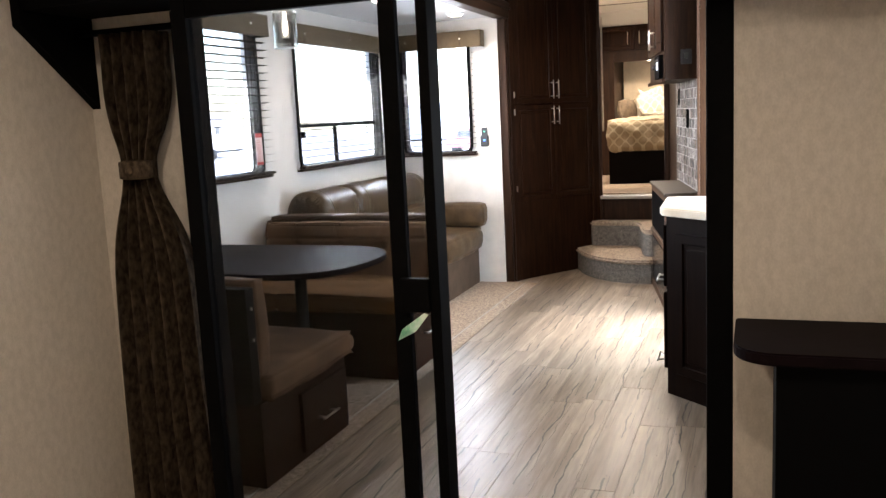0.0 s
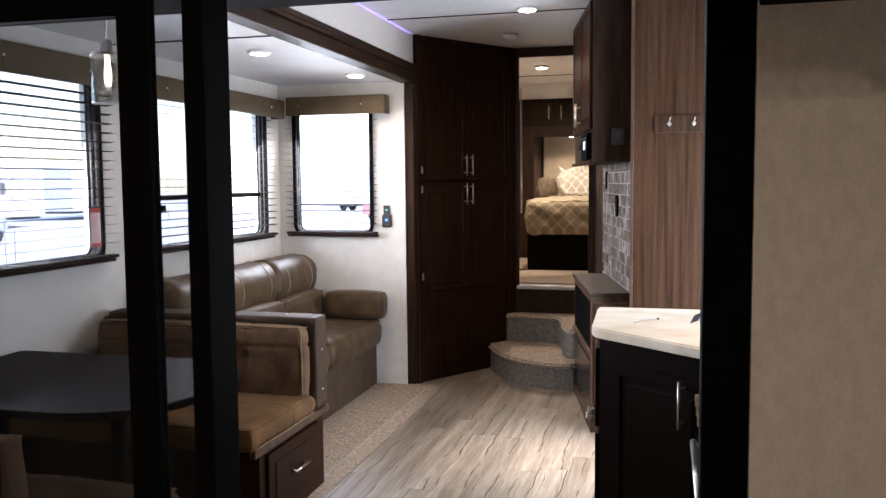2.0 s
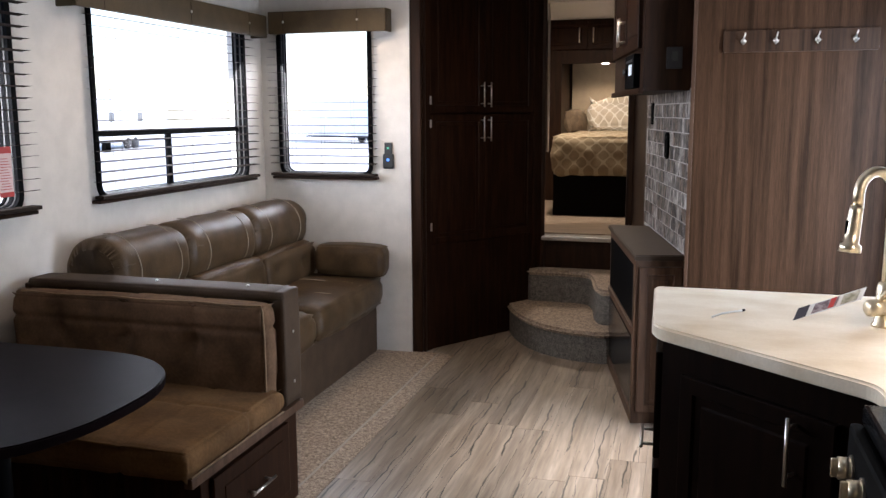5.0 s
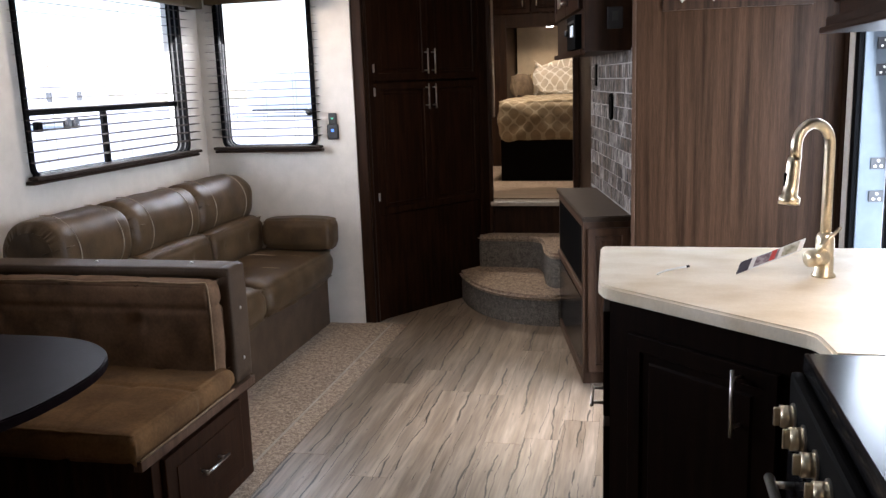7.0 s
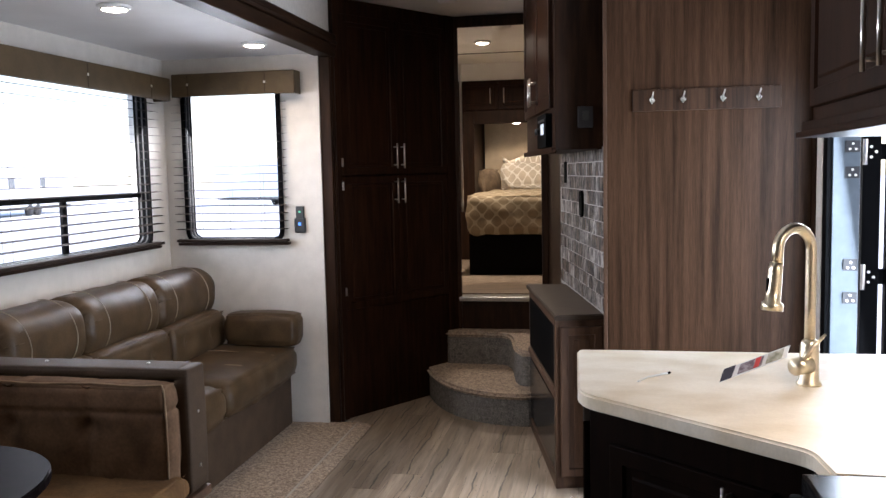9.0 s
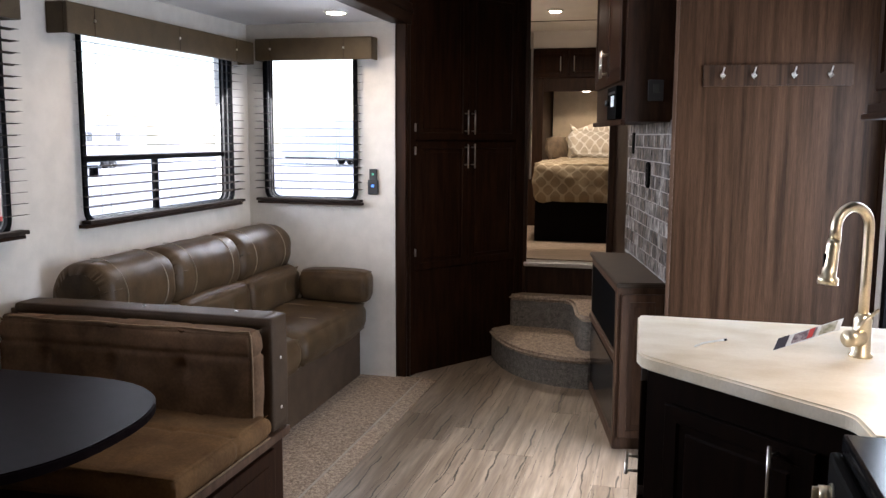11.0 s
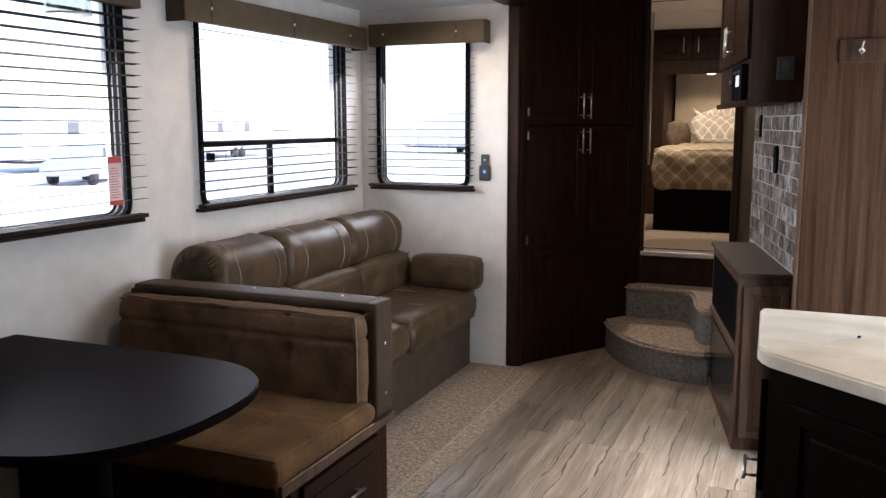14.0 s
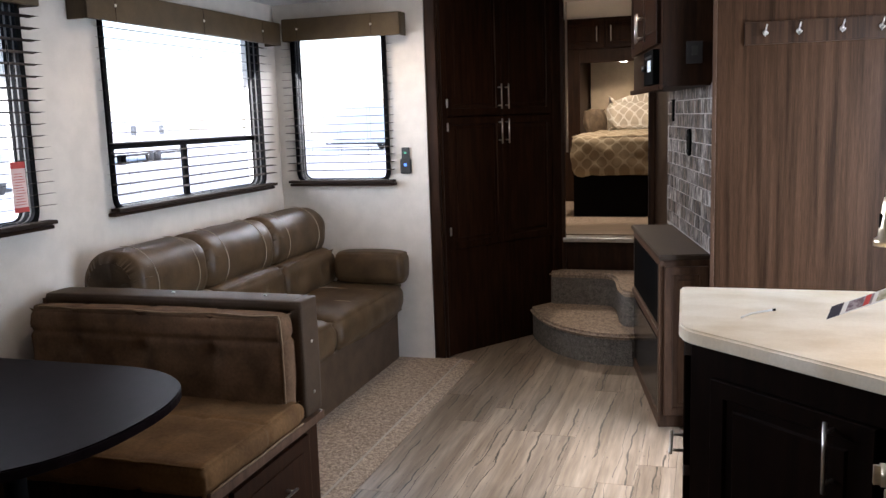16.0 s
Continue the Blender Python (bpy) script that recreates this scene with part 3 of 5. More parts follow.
bmesh.ops.solidify(_k, geom=_k.faces[:], thickness=0.001)
tagged(new("sticker", finish("sticker", _k, GREENPAPER)), "torn pale green sticker on the door latch", "sticker")
_j = thing("door_frame", (0, 0, 0), 0, "black aluminium frame of the sliding door", "door frame", "", "structure")
part("jamb", box(0.141, 0.2055, 2.262, 2.325, 0, HEAD, 0.004), BLACK, _j, "black jamb")
part("jamb", box(-1.374, -1.312, 2.24, 2.315, 0, HEAD, 0.004), BLACK, _j, "black jamb by the curtain")
part("head", box(-1.699, 0.2055, 1.98, 2.31, HEAD + 0.002, HEAD + 0.10), BLACK, _j, "black head rail")
part("track", box(-1.305, 0.14, 1.99, 2.06, 0.0, 0.014, 0.003), BLACK, _j, "black floor track")
piece("wall_over_door", box(-1.699, 0.2055, 1.98, 2.31, HEAD + 0.102, TOP), BLACK, "dark panel above the sliding door", "wall")
_g = bmesh.new()
_gv = [_g.verts.new((-1.698, y, z)) for y, z in ((1.97, HEAD + 0.1), (1.97, HEAD - 0.04), (2.26, 1.46), (2.26, HEAD + 0.1))]
_g.faces.new(_gv)
_e = bmesh.ops.extrude_face_region(_g, geom=_g.faces[:])["geom"]
bmesh.ops.translate(_g, vec=(0.03, 0, 0), verts=[v for v in _e if isinstance(v, bmesh.types.BMVert)])
piece("trim", _g, BLACK, "dark slanted bracket at the wall", "bracket")
_o = thing("overhead_cabinet", (0.207, 1.98, 1.69), 0, "dark overhead box above the garage shelf", "cabinet")
part("body", box(0, 0.56, 0, 0.268, 0, 0.80, 0.004), BLACK, _o)

# curtain, tied back
def curtain():
    bm = bmesh.new()
    rows, cols = 46, 90
    grid = []
    for i in range(rows + 1):
        z = 1.68 - i / rows * 1.64
        tie = math.exp(-((z - 1.28) / 0.17) ** 2)
        spread = 0.145 - 0.088 * tie - (0.035 * min(1, max(0, (z - 1.4) / 0.2))) + (0.03 * (1 - z) if z < 1 else 0)
        row = []
        for j in range(cols + 1):
            u = j / cols
            fold = math.sin(u * 2 * math.pi * 5.5 + 0.6 * math.sin(z * 2.0) + 0.4 * noise.noise(Vector((u * 4, z * 2, 0))))
            row.append(bm.verts.new((-1.475 + (u - 0.5) * 2 * spread * 1.0 - 0.02 * tie, 2.185 + 0.045 * fold * (1 - 0.55 * tie), z)))
        grid.append(row)
    for i in range(rows):
        for j in range(cols):
            bm.faces.new((grid[i][j], grid[i][j + 1], grid[i + 1][j + 1], grid[i + 1][j]))
    bmesh.ops.solidify(bm, geom=bm.faces[:], thickness=0.003)
    return bm


_cu = thing("curtain", (0, 0, 0), 0, "dark patterned curtain gathered with a tie-back", "curtain")
part("cloth", curtain(), CURTAIN, _cu, "", True)
part("tie_back", lathe([(0.046, -0.028), (0.056, -0.024), (0.056, 0.024), (0.046, 0.028)], 20, (-1.495, 2.185, 1.28)), CURTAIN, _cu, "dark cloth tie-back band", True)
part("button", lathe([(0.004, 0), (0.014, 0.001), (0.013, 0.006), (0.004, 0.008)], 14), CURTAIN, _cu, "cloth button on the tie-back", True).matrix_basis = pose(-1.48, 2.128, 1.28, 90, 0, 0)
part("rod", rod((-1.69, 2.19, 1.69), (-1.32, 2.19, 1.69), 0.010), BLACK, _cu, "black curtain rod", True)

# garage shelf
def rounded_end(x0, x1, y0, y1, r, k=8):
    pts = [(x1, y0), (x1, y1), (x0, y1)]
    return pts + [(x0 + r - r * math.cos(radians(90 * j / k)), y0 + r - r * math.sin(radians(90 * j / k))) for j in range(k + 1)]


_sh = thing("garage_cabinet", (0, 0, 0), 0, "dark low cabinet with a rounded dark top by the partition", "cabinet")
part("top", prism(rounded_end(0.212, 0.765, 1.93, 2.248, 0.09), 0.838, 0.866, 0.004), TABLETOP, _sh, "dark rounded laminate top")
part("body", box(0.30, 0.765, 1.97, 2.246, 0.0, 0.837, 0.004), BLACK, _sh)

# ---- sofa ----
_so = thing("sofa", (0, 0, 0), 0, "brown leatherette jackknife sofa under the window", "sofa")
SY = (4.86, 6.80)
part("base", box(-2.62, -1.915, SY[0], SY[1], 0.013, 0.37, 0.012), SOFABASE, _so, "taupe leatherette skirt")
_mid = (SY[0] + SY[1]) / 2
for k, (a, b) in enumerate(((SY[0], _mid - 0.004), (_mid + 0.004, SY[1]))):
    c = part("seat_cushion", cushion(-2.42, -1.86, a, b, 0.30, 0.495, 0.075, 0.012, 16, 0.006, k), LEATHER, _so, "", True)
    for s in (0.35, 0.68):
        y = a + (b - a) * s
        part("stitching", sweep([(-2.30 + 0.05 * j, y, 0.5045 + 0.003 * math.sin(j)) for j in range(7)] + [(-1.95, y, 0.500), (-1.90, y, 0.487), (-1.868, y, 0.455), (-1.853, y, 0.41), (-1.853, y, 0.37), (-1.868, y, 0.33)], 0.0022, 5), STITCH, c, "pale stitched seam")
BACKS = (4.94, 5.47, 6.11, 6.75)
for k in range(3):
    a, b = BACKS[k], BACKS[k + 1] - 0.004
    part("lumbar_cushion", cushion(-2.50, -2.29, a, b, 0.47, 0.70, 0.05, 0.015, 14, 0.005, 5 + k, [(-2.28, a + 0.16, 0.60), (-2.28, b - 0.18, 0.60)]), LEATHER, _so, "buttoned lower back cushion", True)
    for g in (0.16, b - a - 0.18):
        part("button", lathe([(0.002, 0.008), (0.010, 0.006), (0.013, 0.002), (0.012, -0.006)], 14), LEATHER, _so, "covered button", True).matrix_basis = pose(-2.306, a + g, 0.60, 0, 90, 0)
    up = part("back_cushion", cushion(-2.63, -2.335, a, b, 0.655, 0.955, 0.125, 0.014, 22, 0.010, 9 + k, roll=0.045), LEATHER, _so, "rolled upper back cushion", True)
    for s in (0.22, 0.80):
        y = a + (b - a) * s
        part("stitching", sweep([(-2.483 + 0.158 * math.cos(radians(q)), y, 0.805 + 0.160 * math.sin(radians(q))) for q in range(-45, 100, 12)], 0.0022, 5), STITCH, up, "pale stitched seam")
    for j in range(5):
        q = radians(15 + 16 * j)
        part("pleat", sweep([(-2.483 + r * math.cos(q), a + 0.004 + g, 0.805 + r * math.sin(q)) for r, g in ((0.05, 0.000), (0.09, -0.0005), (0.125, 0.012), (0.150, 0.045), (0.158, 0.08))], (0.0015, 0.004, 0.005, 0.004, 0.001), 6), LEATHER, up, "gathered pleat", True)
_bo = part("arm_bolster", cushion(-2.25, -1.82, 6.625, 6.80, 0.502, 0.69, 0.05, 0.008, 14, 0.004, 30), LEATHER, _so, "padded arm bolster", True)

# ---- dinette ----


_b1 = thing("dinette_bench", (0, 0, 0), 0, "brown suede dinette bench with a low wooden back rail", "bench", "dinette benches")
part("box", box(-2.655, -1.50, 4.13, 4.80, 0.013, 0.405, 0.004), ESPRESSO, _b1, "dark wood seat box")
part("back_panel", box(-2.655, -1.525, 4.745, 4.80, 0.405, 0.80, 0.004), CONSOLEWOOD, _b1, "dark wood back panel")
part("top_rail", cushion(-2.59, -1.49, 4.69, 4.83, 0.795, 0.835, 0.016, 0.002, 10, 0.0015, 41), SOFABASE, _b1, "padded leatherette top rail", True)
part("end_rail", cushion(-1.535, -1.485, 4.695, 4.83, 0.40, 0.832, 0.014, 0.002, 10, 0.0015, 42), SOFABASE, _b1, "padded leatherette end rail", True)
for z in (0.674, 0.484):
    part("snap", lathe([(0.003, 0), (0.0065, 0.001), (0.0065, 0.003), (0.003, 0.005)], 10), STEEL, _b1, "metal snap", True).matrix_basis = pose(-1.485, 4.762, z, 0, 90, 0)
for x in (-2.05, -1.66):
    part("snap", lathe([(0.003, 0), (0.0065, 0.001), (0.0065, 0.003), (0.003, 0.005)], 10), STEEL, _b1, "metal snap", True).matrix_basis = pose(x, 4.76, 0.837)
_tf = [(x, 4.575, z) for x in (-2.37, -2.08, -1.79) for z in (0.66,)]
_bc = part("back_cushion", cushion(-2.575, -1.515, 4.585, 4.695, 0.43, 0.80, 0.032, 0.010, 64, 0.005, 43, _tf, grooves=[(2, 0.71), (0, -2.37), (0, -2.08), (0, -1.79)]), SUEDE, _b1, "brown suede back cushion, stitched in squares", True)
_sc = part("seat_cushion", cushion(-2.65, -1.48, 4.03, 4.66, 0.395, 0.49, 0.030, 0.012, 64, 0.006, 44, grooves=[(1, 4.40), (0, -1.72), (0, -2.20)]), SEATSUEDE, _b1, "tan suede seat cushion", True)
part("piping", sweep([(-2.535 + 0.0505 * k, 4.598 + 0.002 * math.sin(k * 1.7), 0.8015 + 0.0025 * math.sin(k * 0.9 + 1)) for k in range(21)] + [(-1.519, 4.598, 0.785), (-1.515, 4.598, 0.70), (-1.515, 4.598, 0.55), (-1.518, 4.600, 0.45)], 0.0042, 8), PIPING, _b1, "paler piped edge of the back cushion", True)
part("piping", sweep([(-1.478, 4.05 + 0.06 * k, 0.402 + 0.001 * math.sin(k)) for k in range(11)], 0.0036, 8), PIPING, _b1, "paler piped edge of the seat cushion", True)
_dr = part("drawer", box(-1.50, -1.482, 4.18, 4.70, 0.08, 0.345, 0.004), ESPRESSO, _b1, "dark wood drawer front")
part("panel", box(-1.4822, -1.4780, 4.24, 4.64, 0.13, 0.295, 0.0015), ESPRESSO, _dr)
bar_pull(_dr, (-1.448, 4.36, 0.215), (-1.448, 4.52, 0.215), (0.032, 0, 0))
part("trim", box(-1.505, -1.476, 4.05, 4.82, 0.365, 0.397, 0.004), CONSOLEWOOD, _b1, "wood edge strip")

_b2 = thing("dinette_bench", (0, 0, 0), 0, "brown suede dinette bench backing onto the side wall", "bench", "dinette benches")
part("box", box(-2.655, -1.50, 2.74, 3.45, 0.013, 0.35, 0.004), ESPRESSO, _b2, "dark wood seat box")
part("back_panel", box(-2.655, -1.51, 2.715, 2.77, 0.35, 0.80, 0.004), BEDBASE, _b2, "dark wood back panel")
part("back_cushion", cushion(-2.65, -1.515, 2.77, 2.86, 0.43, 0.82, 0.025, 0.008, 16, 0.004, 51), SUEDE, _b2, "brown suede back cushion", True)
part("seat_cushion", cushion(-2.65, -1.48, 2.79, 3.50, 0.345, 0.45, 0.030, 0.012, 18, 0.005, 52), SUEDE, _b2, "brown suede seat cushion", True)
_dr = part("drawer", box(-1.50, -1.482, 3.02, 3.42, 0.05, 0.30, 0.004), ESPRESSO, _b2, "dark wood drawer front")
bar_pull(_dr, (-1.448, 3.13, 0.16), (-1.448, 3.27, 0.16), (0.032, 0, 0))
for z in (0.60, 0.72):
    part("snap", lathe([(0.003, 0), (0.0065, 0.001), (0.0065, 0.003), (0.003, 0.005)], 10), STEEL, _b2, "metal snap", True).matrix_basis = pose(-1.51, 2.745, z, 0, 90, 0)


def table_outline():
    """Straight at the wall, a wide rounded end towards the aisle."""
    x0, y0, y1 = -2.64, 3.29, 4.155
    pts = [(x0, y1), (x0, y0)]
    cx, cy, rx, ry = -1.86, (y0 + y1) / 2, 0.415, (y1 - y0) / 2
    for j in range(33):
        a = radians(-90 + 180 * j / 32)
        c, s = math.cos(a), math.sin(a)
        e = 2 / 2.4
        pts.append((cx + rx * abs(c) ** e, cy + ry * math.copysign(abs(s) ** e, s)))
    return pts


_ta = thing("dinette_table", (0, 0, 0), 0, "dark laminate dinette table with a rounded end", "table")
part("tabletop", prism(table_outline(), 0.712, 0.740, 0.004), TABLETOP, _ta, "near-black laminate top")
for x in (-2.38, -1.86):
    leg = part("leg", rod((x, 3.73, 0.02), (x, 3.73, 0.71), 0.030, 20), BLACK, _ta, "dark pedestal leg", True)
    part("foot_plate", lathe([(0.085, 0.012), (0.085, 0.018), (0.04, 0.03)], 24, (x, 3.73, 0)), BLACK, leg, "", True)

_p = thing("pendant_lamp", (-1.80, 3.66, 1.745), 0, "clear glass cylinder pendant lamp, lit", "pendant lamp")
part("canopy", lathe([(0.055, 0.420), (0.055, 0.410), (0.03, 0.397), (0.008, 0.392)], 24), STEEL, _p, "nickel canopy", True)
part("stem", rod((0, 0, 0.19), (0, 0, 0.40), 0.004, 10), STEEL, _p, "", True)
part("socket", lathe([(0.052, 0.165), (0.052, 0.172), (0.022, 0.18), (0.018, 0.215), (0.006, 0.22)], 24), STEEL, _p, "nickel cap", True)
_gl = bmesh.new()
bmesh.ops.create_cone(_gl, cap_ends=False, segments=28, radius1=0.055, radius2=0.055, depth=0.165, matrix=Matrix.Translation((0, 0, 0.0825)))
part("shade", _gl, LAMPGLASS, _p, "clear glass cylinder", True).visible_shadow = False
for z in (0.0, 0.162):
    part("rim", lathe([(0.0535, z - 0.0015), (0.0562, z - 0.0015), (0.0562, z + 0.0025), (0.0535, z + 0.0025)], 28), WHITEPLASTIC if z == 0 else STEEL, _p, "bright ground glass rim" if z == 0 else "nickel rim", True)
part("bulb", lathe([(0.008, 0.165), (0.009, 0.14), (0.013, 0.11), (0.014, 0.085), (0.009, 0.062), (0.002, 0.056)], 18), GLOWBULB, _p, "lit filament bulb", True)

# ---- pantry ----
PA, PB = Vector((-1.655, 6.935)), Vector((-1.085, 7.80))
PW = (PB - PA).length
_pa = thing("pantry", (PA.x, PA.y, 0), math.degrees(math.atan2(PB.y - PA.y, PB.x - PA.x)), "tall dark wood corner pantry with four doors", "cabinet")
part("body", box(0, PW, 0.002, 0.30, 0, TOP - 0.002), ESPRESSO, _pa)
part("stile", box(0, 0.045, -0.026, 0.002, 0, TOP - 0.002, 0.003), ESPRESSO, _pa, "dark face-frame stile")
part("stile", box(PW - 0.09, PW, -0.026, 0.002, 0, TOP - 0.002, 0.003), ESPRESSO, _pa, "dark face-frame stile")
part("top_rail", box(0.045, PW - 0.09, -0.012, 0.002, 2.40, TOP - 0.002), ESPRESSO, _pa)
part("kick_panel", box(0.045, PW - 0.09, -0.012, 0.002, 0, 0.66), ESPRESSO, _pa, "plain lower panel")
_w = (PW - 0.135) / 2 - 0.004
for k in range(2):
    x = 0.047 + k * (_w + 0.004)
    hx = _w - 0.028 if k == 0 else 0.028
    cabinet_door(_pa, _w, 0.94, x, 0, 1.47, "door", (hx, 0.035, 0.19))
    cabinet_door(_pa, _w, 0.80, x, 0, 0.66, "door", (hx, 0.63, 0.785))
for z in (0.75, 1.38, 1.52):
    part("hinge", box(0.036, 0.050, -0.030, -0.02, z, z + 0.05, 0.003), STEEL, _pa, "small metal hinge")

# ---- bedroom doorway and steps ----
FLOOR2 = 0.625
piece("wall_doorway", boxes((-1.70, -1.062, 7.80, 7.88, 0, TOP), (-0.46, 0.77, 7.80, 7.88, 0, TOP), (-1.062, -0.46, 7.80, 7.88, 0, FLOOR2 - 0.03), (-1.062, -0.46, 7.80, 7.88, 2.44, TOP)), TRIMWOOD, "dark wood wall round the bedroom doorway", "wall")
piece("trim", box(-1.062, -0.46, 7.765, 7.90, FLOOR2 - 0.026, FLOOR2 + 0.004, 0.006), STEEL, "bright metal nosing at the bedroom floor", "trim")
piece("trim", join(box(-1.10, -1.045, 7.775, 7.80, 0.40, 2.47, 0.006), box(-1.10, -0.44, 7.775, 7.80, 2.425, 2.498, 0.006), box(-0.50, -0.455, 7.775, 7.80, 0.41, 2.425, 0.006)), TRIMWOOD, "dark wood door casing", "trim")
piece("floor_bedroom", box(-1.70, 0.77, 7.89, 11.2, FLOOR2 - 0.06, FLOOR2), CARPET, "tan carpet on the raised bedroom floor", "carpet")


def bezier(a, b, c, d, n=14):
    return [tuple((1 - t) ** 3 * p + 3 * (1 - t) ** 2 * t * q + 3 * (1 - t) * t * t * r + t ** 3 * s for p, q, r, s in zip(a, b, c, d)) for t in [k / n for k in range(n + 1)]]


_st = thing("carpeted_steps", (0, 0, 0), 0, "two carpeted steps with a rounded lower tread", "steps", "", "structure")
_o1 = bezier((-1.27, 7.60), (-1.18, 7.28), (-0.98, 6.88), (-0.54, 6.90), 22)
part("tread", prism(_o1 + [(-0.40, 7.0), (-0.40, 7.79), (-1.14, 7.79)], 0.155, 0.192, 0.016, 4), CARPET, _st, "tan carpet tread")
_o1b = [(x + 0.012, y + 0.018) for x, y in _o1]
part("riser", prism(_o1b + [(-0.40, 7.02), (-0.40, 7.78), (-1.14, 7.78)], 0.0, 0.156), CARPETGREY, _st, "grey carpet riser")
_o2 = [(-1.145, 7.68), (-1.125, 7.655)] + bezier((-0.80, 7.645), (-0.62, 7.64), (-0.70, 7.10), (-0.56, 7.075), 16)
part("tread", prism(_o2 + [(-0.40, 7.075), (-0.40, 7.795), (-1.145, 7.795)], 0.372, 0.410, 0.016, 4), CARPET, _st, "tan carpet tread")
_o2b = [(x + 0.008, y + 0.016) for x, y in _o2]
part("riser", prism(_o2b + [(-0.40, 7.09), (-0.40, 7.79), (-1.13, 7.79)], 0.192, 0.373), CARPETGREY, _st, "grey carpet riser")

# ---- tile wall, console and media cabinet ----
CA, CB = Vector((-0.313, 5.965)), Vector((-0.526, 7.02))
CT = math.degrees(math.atan2(CB.y - CA.y, CB.x - CA.x))
CL = (CB - CA).length
TA, TB = Vector((-0.095, 6.01)), Vector((-0.385, 7.44))
TL = (TB - TA).length
piece("wall_tile", prism([(-0.09, 6.01), tuple(TB), (-0.46, 7.80), (0.10, 7.80), (0.10, 6.01)], 0, TOP - 0.001), TRIMWOOD, "slanted dark wall behind the tiles", "wall")


def quad(z0, z1, grow=0.0, bevel=0.004):
    """The slanted footprint shared by console and media cabinet."""
    u = (CB - CA).normalized()
    n = Vector((-u.y, u.x)) * -1
    a, b = CA - u * grow + (-n if n.x > 0 else n) * grow, CB + u * grow + (-n if n.x > 0 else n) * grow
    t = (TB - TA).normalized()
    c = TA + t * ((CB - CA).length - 0.02)
    return prism([tuple(a), (TA.x + 0.001 - 0.006, TA.y + 0.012 - grow), tuple(c - Vector((0.006, 0))), tuple(b)], z0, z1, bevel, 2)


_co = thing("fireplace_console", (0, 0, 0), 0, "low slanted wood console with a dark electric fireplace", "console")
CONSOLETOP = material("brown_console_laminate", (0.052, 0.037, 0.027), 0.4, second=(0.042, 0.030, 0.022), scale=12, fine=0.25, fine_scale=120, spec=0.10)
part("top", quad(0.790, 0.815, 0.014, 0.005), CONSOLETOP, _co, "dark brown laminate top")
part("body", quad(0.0, 0.789, 0.0, 0.002), CONSOLEWOOD, _co)


def on_console(name, s0, s1, z0, z1, out, mat, parent, label=""):
    """A flat piece on the console's slanted front, s along it from the near corner."""
    ob = part(name, box(s0, s1, -0.001, out, z0, z1, 0.003), mat, parent, label)
    ob.matrix_basis = pose(CA.x, CA.y, 0, 0, 0, CT)
    return ob


# No opening is cut: a flat black sheet paints the shelf's inner shade.
on_console("shelf_recess", 0.07, CL - 0.05, 0.47, 0.75, 0.003, BLACK, _co, "flat black sheet for the shade in an open shelf")
on_console("shelf_edge", 0.03, CL - 0.02, 0.425, 0.455, 0.012, CONSOLEWOOD, _co)
_fp = on_console("fireplace_glass", 0.06, CL - 0.05, 0.06, 0.40, 0.006, BLACKGLASS, _co, "black glass fireplace front")
on_console("frame_edge", 0.0, 0.05, 0.0, 0.788, 0.010, CONSOLEWOOD, _co)
on_console("base_edge", 0.0, CL, 0.0, 0.05, 0.012, CONSOLEWOOD, _co)
_dn = Vector((TA.x - CA.x, TA.y + 0.012 - CA.y))
_ne = part("end_panel", shaker(_dn.length - 0.03, 0.70, 0.014, 0.045), CONSOLEWOOD, _co, "framed end panel")
_ne.matrix_basis = pose(CA.x + 0.012, CA.y - 0.002, 0.06, 0, 0, math.degrees(math.atan2(_dn.y, _dn.x)))

_me = thing("media_cabinet", (0, 0, 0), 0, "dark wood overhead cabinet above the tiled wall", "cabinet")
MZ = 1.565
part("body", quad(MZ, TOP - 0.002, 0.0, 0.003), TRIMWOOD, _me)


def on_media(name, s0, s1, z0, z1, out, mat, parent, label=""):
    ob = part(name, box(s0, s1, -0.001, out, z0, z1, 0.003), mat, parent, label)
    ob.matrix_basis = pose(CA.x, CA.y, 0, 0, 0, CT)
    return ob


for k in range(2):
    w = (CL - 0.10) / 2
    d = part("door", shaker(w - 0.006, 0.72), ESPRESSO, _me)
    d.matrix_basis = pose(CA.x, CA.y, 0, 0, 0, CT) @ pose(CL - 0.05 - k * w, 0, 1.755, 0, 0, 180)
    hx = w - 0.035 if k == 0 else 0.035
    bar_pull(d, (hx, -0.052, 0.04), (hx, -0.052, 0.18), (0, -0.032, 0))
_ra = on_media("stereo", 0.10, 0.40, 1.58, 1.735, 0.030, BLACK, _me, "black built-in stereo unit")
_rd = part("display", box(0.16, 0.26, 0.030, 0.0325, 1.64, 1.69), RADIOLCD, _ra, "lit stereo display")
part("knob", rod((0.34, 0.03, 1.66), (0.34, 0.05, 1.66), 0.016, 18), GREYPLASTIC, _ra, "black round knob", True)
part("slot", box(0.13, 0.36, 0.030, 0.032, 1.70, 1.712), GREYPLASTIC, _ra)
on_media("crown", -0.015, CL + 0.01, MZ - 0.014, MZ + 0.010, 0.020, ESPRESSO, _me, "bottom moulding")
CEILGREY = material("grey_screen", (0.045, 0.05, 0.045), 0.3)
_cp = part("control_panel", box(0.10, 0.17, -0.014, 0.0, 1.66, 1.755, 0.004), GREYPLASTIC, _me, "black control panel with a small screen")
_cp.matrix_basis = pose(CA.x, CA.y, 0, 0, 0, math.degrees(math.atan2(_dn.y, _dn.x)))
